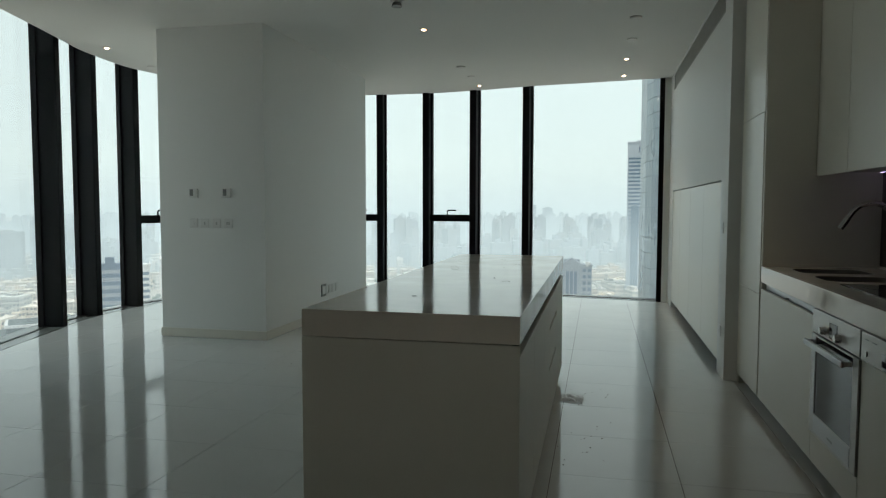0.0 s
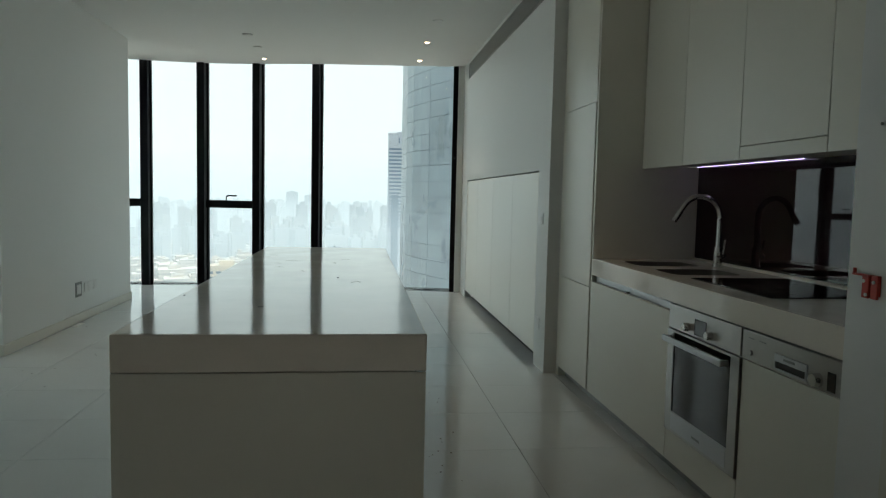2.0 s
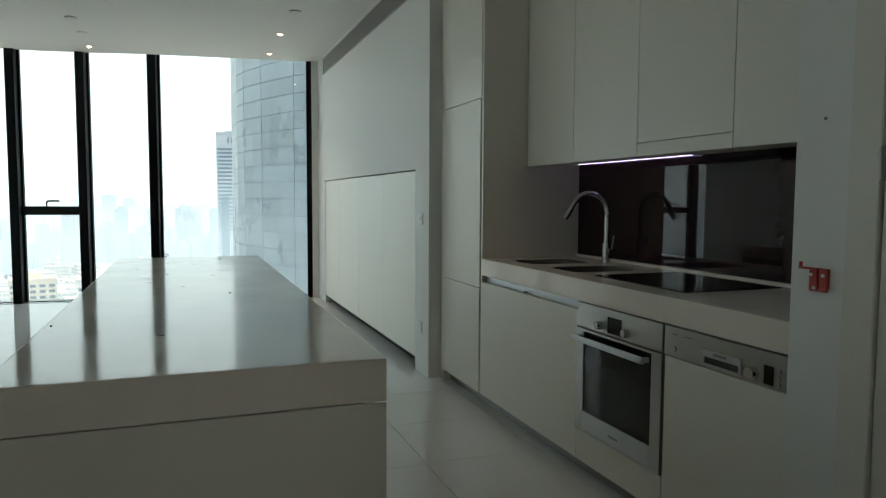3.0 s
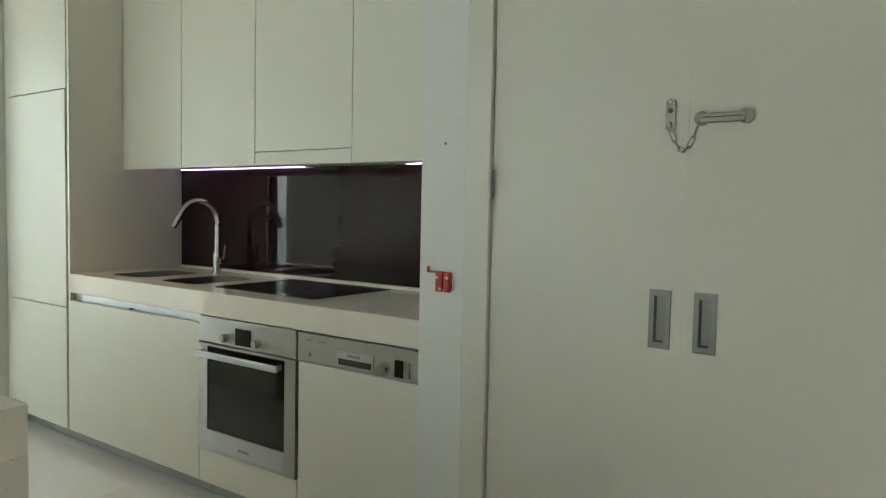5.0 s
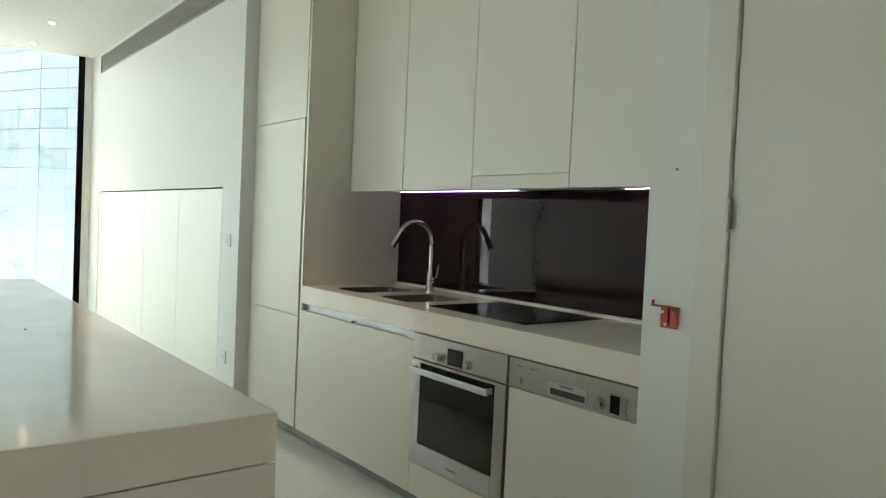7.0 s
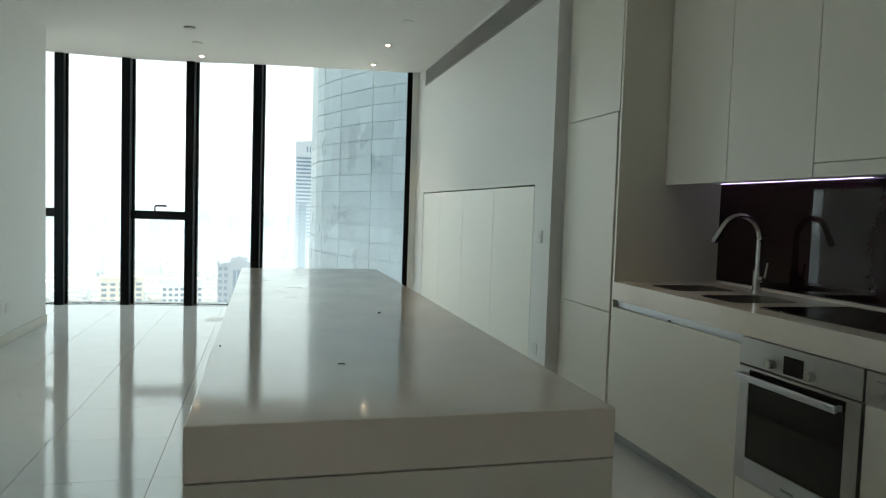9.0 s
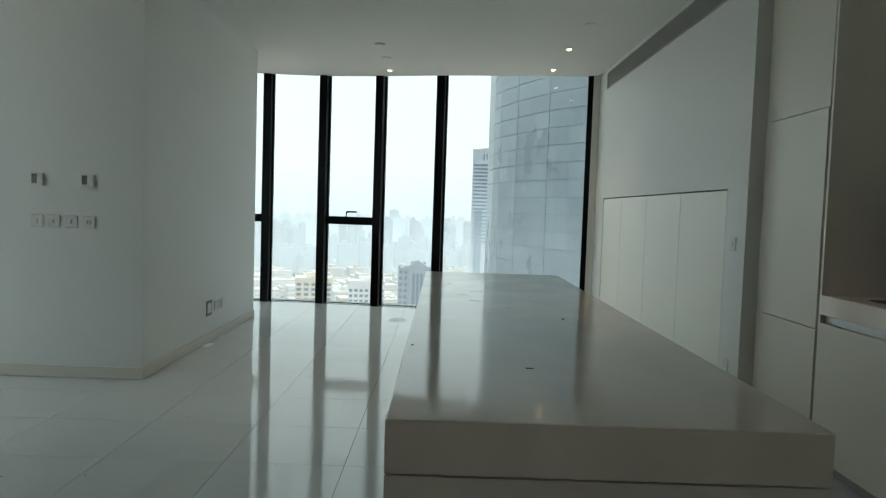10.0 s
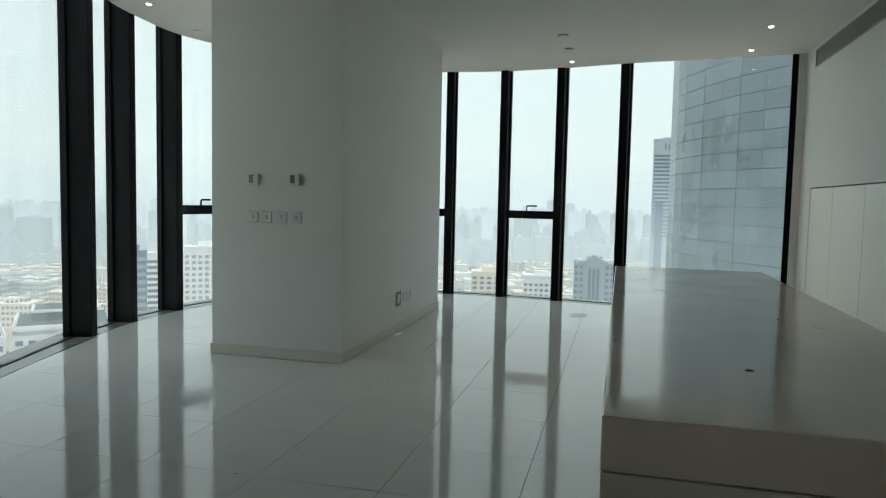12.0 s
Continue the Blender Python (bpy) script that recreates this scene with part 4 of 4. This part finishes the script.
def building(name, az0, az1, dist, el_top, depth, label, wall, glass, storey=3.4, bay=3.4, band=False, crown=0.0):
    """A block that fills the angles az0 to az1: body, roof parapet, and rows of windows facing the room."""
    a, b = spot_at(az0, dist), spot_at(az1, dist)
    u = (b - a).normalized()
    back = Vector((-u.y, u.x))
    if back.dot(a) < 0:
        back = -back
    width, top = (b - a).length, 1.3 + dist * math.tan(radians(el_top))
    mid = (a + b) / 2 + back * depth / 2
    ob = thing(name, (mid.x, mid.y, GZ), label, "building", group="city buildings")
    part("wall", prism(bmesh.new(), [a, b, b + back * depth, a + back * depth], GZ, top), wall, ob)
    bm = bmesh.new()
    for p, q in ((a, b), (b, b + back * depth), (a + back * depth, a)):
        d = (q - p).normalized()
        nn = Vector((d.y, -d.x)) * 0.3
        prism(bm, [p + nn, q + nn, q - nn, p - nn], top - 0.2, top + 1.0)
    part("parapet", bm, wall, ob)
    part("roof_house", prism(bmesh.new(), [mid - u * width * 0.2 - back * 2, mid + u * width * 0.2 - back * 2, mid + u * width * 0.2 + back * 3, mid - u * width * 0.2 + back * 3], top, top + 3.2), wall, ob)
    rows = int((top - crown - GZ) / storey)
    first = max(0, rows - 22)
    cols = 1 if band else max(2, int(width / bay))
    step = width / cols
    front = -back * 0.12
    for r in range(first, rows):
        z = GZ + storey * r + 0.9
        for c in range(cols):
            p = a + u * (step * c + step * (0.04 if band else 0.2)) + front
            q = a + u * (step * (c + 1) - step * (0.04 if band else 0.2)) + front
            part("window", prism(bmesh.new(), [p, q, q + back * 0.4, p + back * 0.4], z, z + storey * 0.5), glass, ob)
    return ob, a, b, back, top


# neighbouring glass tower
tower = thing("glass_tower", (40, 150, GZ), "tall pale blue glass tower with faceted curved facade", "building")
TP = [Vector(p) for p in ((16.0, 190.0), (10.6, 168.0), (10.9, 153.7), (11.9, 149.0), (14.6, 141.2), (19.3, 130.6), (25.6, 121.3), (33.5, 113.5), (43.0, 108.5), (54, 106))]
TOWERGLASS = mat("pale_blue_tower_glass", (0.22, 0.275, 0.31), 0.32, 0.12, vary=0.09, scale=0.12, grain=0.8, rvary=0.2)
nodes, links_ = TOWERGLASS.node_tree.nodes, TOWERGLASS.node_tree.links
info, hsv = nodes.new("ShaderNodeObjectInfo"), nodes.new("ShaderNodeHueSaturation")
rng = nodes.new("ShaderNodeMapRange")
rng.inputs["To Min"].default_value, rng.inputs["To Max"].default_value = 0.86, 1.08
links_.new(info.outputs["Random"], rng.inputs["Value"])
# tone streaks down the facade imitate smeared reflections; a slight waviness of the glass
place, squeeze, streak = nodes.new("ShaderNodeTexCoord"), nodes.new("ShaderNodeMapping"), nodes.new("ShaderNodeTexNoise")
squeeze.inputs["Scale"].default_value = (0.9, 0.9, 0.05)
streak.inputs["Scale"].default_value, streak.inputs["Detail"].default_value = 1.0, 5
links_.new(place.outputs["Object"], squeeze.inputs["Vector"])
links_.new(squeeze.outputs["Vector"], streak.inputs["Vector"])
wave = nodes.new("ShaderNodeBump")
wave.inputs["Strength"].default_value, wave.inputs["Distance"].default_value = 0.06, 0.1
links_.new(streak.outputs["Fac"], wave.inputs["Height"])
links_.new(wave.outputs["Normal"], nodes["Principled BSDF"].inputs["Normal"])
tone = nodes.new("ShaderNodeMapRange")
tone.inputs["From Min"].default_value, tone.inputs["From Max"].default_value = 0.3, 0.7
tone.inputs["To Min"].default_value, tone.inputs["To Max"].default_value = 0.92, 1.08
links_.new(streak.outputs["Fac"], tone.inputs["Value"])
both = nodes.new("ShaderNodeMath")
both.operation = "MULTIPLY"
links_.new(tone.outputs["Result"], both.inputs[0])
src = nodes["Principled BSDF"].inputs["Base Color"].links[0].from_socket
links_.new(rng.outputs["Result"], both.inputs[1])
links_.new(both.outputs[0], hsv.inputs["Value"])
links_.new(src, hsv.inputs["Color"])
links_.new(hsv.outputs["Color"], nodes["Principled BSDF"].inputs["Base Color"])
core = [p for p in TP] + [Vector((70, 125)), Vector((70, 190))]
inward = []
for i, p in enumerate(TP):
    d = (TP[min(i + 1, len(TP) - 1)] - TP[max(i - 1, 0)]).normalized()
    inward.append(p + Vector((-d.y, d.x)) * 0.25)
part("core", prism(bmesh.new(), inward + core[len(TP):], GZ, 75), mat("tower_joint_metal", (0.11, 0.135, 0.155), 0.6), tower)
ST = 3.2
trnd = random.Random(11)
low = bmesh.new()
for i, (p, q) in enumerate(zip(TP, TP[1:])):
    d = (q - p)
    ln = d.length
    d.normalize()
    nn = Vector((-d.y, d.x))
    for k in range(-25, 24):
        z0 = 1.2 + ST * k
        near = -7 <= k <= 9 and 1 <= i <= 6
        if near:
            for g0, g1 in ((0.05, ln / 2 - 0.015), (ln / 2 + 0.015, ln - 0.05)):
                tilt = trnd.uniform(-0.02, 0.02)
                bm = prism(bmesh.new(), [p + d * g0, p + d * g1, p + d * g1 + nn * 0.2, p + d * g0 + nn * (0.2 + tilt)], z0 + 0.045, z0 + ST - 0.045)
                part("panel", bm, TOWERGLASS, tower)
        else:
            prism(low, [p + d * 0.06, q - d * 0.06, q - d * 0.06 + nn * 0.2, p + d * 0.06 + nn * 0.2], z0 + 0.06, z0 + ST - 0.06)
tagged(part("far_panels", low, TOWERGLASS, tower), kind="stuff")

# striped tower behind it
ob, a, b, back, top = building("striped_tower", 2.35, 4.6, 600, 5.05, 30, "tall white and blue banded office tower in haze", PALEWALL, STRIPEGLASS, storey=3.15, band=True, crown=10)
u = (b - a).normalized()
part("dark_flank", prism(bmesh.new(), [a + u * 3.5 - back * 0.6, a + u * 9.5 - back * 0.6, a + u * 9.5, a + u * 3.5], GZ, top - 52), STRIPEGLASS, ob)
for k in range(5):
    p = a + u * (9 + 2.6 * k) - back * 0.3
    part("crown_slot", prism(bmesh.new(), [p, p + u * 1.1, p + u * 1.1 + back * 0.4, p + back * 0.4], top - 8, top - 3), STRIPEGLASS, ob)

# gabled office block
ob, a, b, back, top = building("gabled_block", -3.5, -0.25, 400, -4.85, 22, "grey-blue office block with a gabled stone crown", GREYWALL, BLUEGLASS, storey=3.6, bay=2.6)
u = (b - a).normalized()
w = (b - a).length
c0, c1 = a + u * w * 0.27 - back * 0.8, a + u * w * 0.73 - back * 0.8
bm = bmesh.new()
pts = [(c0, GZ), (c1, GZ), (c1, top + 1.2), ((c0 + c1) / 2, top + 4.8), (c0, top + 1.2)]
f1 = [bm.verts.new((p.x, p.y, z)) for p, z in pts]
f2 = [bm.verts.new((p.x + back.x * 8, p.y + back.y * 8, z)) for p, z in pts]
bm.faces.new(f1)
bm.faces.new(f2[::-1])
for k in range(5):
    bm.faces.new((f1[k], f1[(k + 1) % 5], f2[(k + 1) % 5], f2[k]))
bmesh.ops.recalc_face_normals(bm, faces=bm.faces)
part("gable", bm, GREYWALL, ob)
for k in range(3):
    p = a + u * w * (0.36 + 0.1 * k) - back * 0.95
    part("tall_window", prism(bmesh.new(), [p, p + u * w * 0.07, p + u * w * 0.07 + back * 0.3, p + back * 0.3], GZ + 10, top - 3), BLUEGLASS, ob)
for x in (0.04, 0.84):
    p = a + u * w * x - back * 0.3
    part("corner_turret", prism(bmesh.new(), [p, p + u * w * 0.12, p + u * w * 0.12 + back * 3, p + back * 3], top, top + 2.4), WHITEWALL, ob)

building("cream_block", -11.9, -8.9, 470, -5.95, 26, "cream city block with white roof edges", CREAMWALL, BLUEGLASS, bay=4.2)
building("white_block", -7.6, -4.6, 440, -6.15, 20, "white low office block with punched windows", WHITEWALL, BLUEGLASS, bay=3.0)
building("apartment_tower", -34.9, -31.5, 420, -4.15, 24, "white apartment tower with small balconies and windows", WHITEWALL, GREYWALL, bay=3.4)
building("banded_block", -37.6, -35.6, 430, -4.6, 24, "white office block with dark window bands", WHITEWALL, BLUEGLASS, band=True)
building("blue_block", -39.2, -37.55, 330, -4.5, 18, "dark blue glass office block", BLUEGLASS, GREYWALL, band=True)
building("pale_slab", -46.0, -43.8, 900, -1.9, 20, "pale hazy apartment slab", WHITEWALL, GREYWALL, bay=4)
building("pale_slab", -50.2, -47.0, 880, -1.7, 20, "pale hazy apartment slab", GREYWALL, BLUEGLASS, bay=4)
building("hazy_tower", -5.85, -4.9, 1400, 0.1, 18, "slim tower fading in the haze", GREYWALL, BLUEGLASS, band=True)
building("hazy_tower", -4.4, -3.6, 1420, -0.15, 18, "slim tower fading in the haze", GREYWALL, BLUEGLASS, band=True)
# long low white complex with arched porch
for az0, az1, dist, el in ((-54, -46.8, 300, -10.3), (-46.4, -40.0, 330, -9.7)):
    ob, a, b, back, top = building("low_white_complex", az0, az1, dist, el, 40, "long low white building with flat dark roof", WHITEWALL, BLUEGLASS, storey=4.2, bay=4.4)
    u = (b - a).normalized()
    part("roof_slab", prism(bmesh.new(), [a + u + back * 3, b - u + back * 3, b - u + back * 37, a + u + back * 37], top + 0.02, top + 0.5), ROOF, ob)
    part("upper_storey", prism(bmesh.new(), [a + u * 7 + back * 14, b - u * 5 + back * 14, b - u * 5 + back * 32, a + u * 7 + back * 32], top + 0.5, top + 4.2), ROOF, ob)
    part("upper_parapet", prism(bmesh.new(), [a + u * 6.2 + back * 13.2, b - u * 4.2 + back * 13.2, b - u * 4.2 + back * 33, a + u * 6.2 + back * 33], top + 4.2, top + 5.4), WHITEWALL, ob)
    part("upper_roof", prism(bmesh.new(), [a + u * 7.4 + back * 14.4, b - u * 5.4 + back * 14.4, b - u * 5.4 + back * 31.8, a + u * 7.4 + back * 31.8], top + 5.4, top + 5.55), ROOF, ob)
    part("cornice", prism(bmesh.new(), [a - back * 0.9, b - back * 0.9, b + back * 0.3, a + back * 0.3], top - 1.0, top + 0.2), WHITEWALL, ob)
    m = a.lerp(b, 0.72) - back * 4
    bm = bmesh.new()
    for k in range(13):
        t0, t1 = math.pi * k / 13, math.pi * (k + 1) / 13
        q = [(m + u * 5 * math.cos(t), 5 * math.sin(t)) for t in (t0, t1)]
        r = [(m + u * 3.6 * math.cos(t), 3.6 * math.sin(t)) for t in (t0, t1)]
        fr = [bm.verts.new((p.x, p.y, top - 9 + h)) for p, h in (q[0], q[1], r[1], r[0])]
        bk = [bm.verts.new((p.x + back.x * 4, p.y + back.y * 4, top - 9 + h)) for p, h in (q[0], q[1], r[1], r[0])]
        bm.faces.new(fr)
        for e in range(4):
            bm.faces.new((fr[e], bk[e], bk[(e + 1) % 4], fr[(e + 1) % 4]))
    for s in (-1, 1):
        prism(bm, [m + u * (4.3 * s - 0.7), m + u * (4.3 * s + 0.7), m + u * (4.3 * s + 0.7) + back * 4, m + u * (4.3 * s - 0.7) + back * 4], GZ, top - 9)
    bmesh.ops.recalc_face_normals(bm, faces=bm.faces)
    part("porch_arch", bm, WHITEWALL, ob)

# the wide city carpet: blocks of low houses between straight streets, and rows of towers further out
rnd = random.Random(7)


def add_block(verts, faces, cx, cy, w, d, turn, z0, z1):
    c, s = math.cos(turn), math.sin(turn)
    k = len(verts)
    for z in (z0, z1):
        for px, py in ((-w, -d), (w, -d), (w, d), (-w, d)):
            verts.append((cx + (px * c - py * s) / 2, cy + (px * s + py * c) / 2, z))
    faces.extend([(k, k + 1, k + 5, k + 4), (k + 1, k + 2, k + 6, k + 5), (k + 2, k + 3, k + 7, k + 6), (k + 3, k, k + 4, k + 7), (k + 4, k + 5, k + 6, k + 7)])


TURN = 0.33
low_city, tall_city = ([], []), ([], [])
for a in range(-62, 63):
    for b in range(4, 66):
        gx, gy = a * 24.0 + (a // 4) * 14.0, b * 22.0 + (b // 3) * 16.0
        x, y = gx * math.cos(TURN) - gy * math.sin(TURN), gx * math.sin(TURN) + gy * math.cos(TURN)
        dist, az = math.hypot(x, y - 1.3), math.degrees(math.atan2(x, y - 1.3))
        if not (-62 < az < 9 and 400 < dist < 1500) or rnd.random() < 0.06:
            continue
        if dist < 720 and (-40 < az < -31 or az < -43 and dist < 480 or az > -12.5 and dist < 520):
            continue
        h, w, d = rnd.uniform(7, 17), rnd.uniform(13, 22), rnd.uniform(12, 20)
        add_block(*low_city, x, y, w, d, TURN, GZ, GZ + h)
        for q in range(rnd.randint(1, 3)):
            u, v = rnd.uniform(-0.3, 0.3) * w, rnd.uniform(-0.3, 0.3) * d
            add_block(*low_city, x + u, y + v, w * rnd.uniform(0.12, 0.4), d * rnd.uniform(0.12, 0.4), TURN, GZ + h, GZ + h + rnd.uniform(1.2, 3.5))
for k in range(1000):
    az, dist = rnd.uniform(-62, 9), 800 + 1700 * rnd.random() ** 1.2
    p = spot_at(az, dist)
    h, w, d = rnd.uniform(30, 66) if dist > 950 else rnd.uniform(22, 44), rnd.uniform(8, 19), rnd.uniform(8, 16)
    add_block(*tall_city, p.x, p.y, w, d, TURN + rnd.choice((0, 0, 0.5)), GZ, GZ + h)
    add_block(*tall_city, p.x, p.y, w * 0.45, d * 0.45, TURN, GZ + h, GZ + h + rnd.uniform(2, 6))
for name, (verts, faces), material, label in (("city_houses", low_city, CITY, "dense pale low-rise city houses far below"), ("city_towers", tall_city, CITYTALL, "rows of pale blue apartment towers fading into haze")):
    me = bpy.data.meshes.new(name)
    me.from_pydata(verts, [], faces)
    me.materials.append(material)
    tagged(new(name, me), label, "buildings", kind="stuff")
# street trees
bm = bmesh.new()
for k in range(500):
    p = spot_at(rnd.uniform(-56, 2), rnd.uniform(330, 900))
    for q in range(3):
        m = Matrix.Translation((p.x + rnd.uniform(-3, 3), p.y + rnd.uniform(-3, 3), GZ + 3 + rnd.uniform(0, 2))) @ Matrix.Diagonal((rnd.uniform(1.5, 3), rnd.uniform(1.5, 3), rnd.uniform(1.5, 2.6), 1))
        bmesh.ops.create_icosphere(bm, subdivisions=1, radius=1.0, matrix=m)
ob = tagged(new("street_trees", mesh_of("street_trees", bm, LEAF, (0, 0, 0))), "dusty green street trees far below", "trees", kind="stuff")

# ---- floor tiles ----
def clipped(poly, line):
    """A convex plan outline cut back to the room's side of the facade line."""
    mid = sum(poly, Vector((0, 0))) / len(poly)
    for a, b in zip(line, line[1:]):
        if ((a + b) / 2 - mid).length > 1.1:
            continue
        d = b - a
        out = []
        for p, q in zip(poly, poly[1:] + poly[:1]):
            sp, sq = d.cross(p - a), d.cross(q - a)
            if sp <= 0:
                out.append(p)
            if (sp < 0 < sq) or (sq < 0 < sp):
                out.append(p.lerp(q, sp / (sp - sq)))
        poly = out
        if len(poly) < 3:
            return []
    return poly


floor_ob = bpy.data.objects["floor"]
shared = {}
EDGE_CUT = offset(FLOOR_EDGE, -0.002)
for i in range(-9, 5):
    for j in range(-13, 11):
        x0, y0 = 0.31 + 0.61 * i + 0.0016, 4.84 + 0.606 * j + 0.0011
        x1, y1 = min(x0 + 0.6068, X_BACK), y0 + 0.6038
        x0, y0 = max(x0, X_LEFT if y0 < 4.05 else x0), max(y0, Y_BACK)
        if x1 - x0 < 0.02 or y1 - y0 < 0.02:
            continue
        whole = [Vector((x0, y0)), Vector((x1, y0)), Vector((x1, y1)), Vector((x0, y1))]
        near = min((p for p in EDGE_CUT if p.x < -2.9 and p.y < 9.5), key=lambda p: abs(p.y - (y0 + y1) / 2))
        if 2.3 < y1 < 9.5 and x1 < near.x - 0.2:
            continue
        poly = clipped(whole, EDGE_CUT)
        if len(poly) < 3:
            continue
        at = (x0, y0, 0)
        rect = len(poly) == 4 and all((p - q).length < 1e-5 for p, q in zip(poly, whole))
        key = (round(x1 - x0, 3), round(y1 - y0, 3)) if rect else (i, j)
        if key not in shared:
            shared[key] = mesh_of("tile", prism(bmesh.new(), [tuple(p) for p in poly], -0.005, 0.0), TILE, at)
        ob = new("tile", shared[key])
        ob.parent = floor_ob
        ob.location = Vector(at) - ORG["floor"]
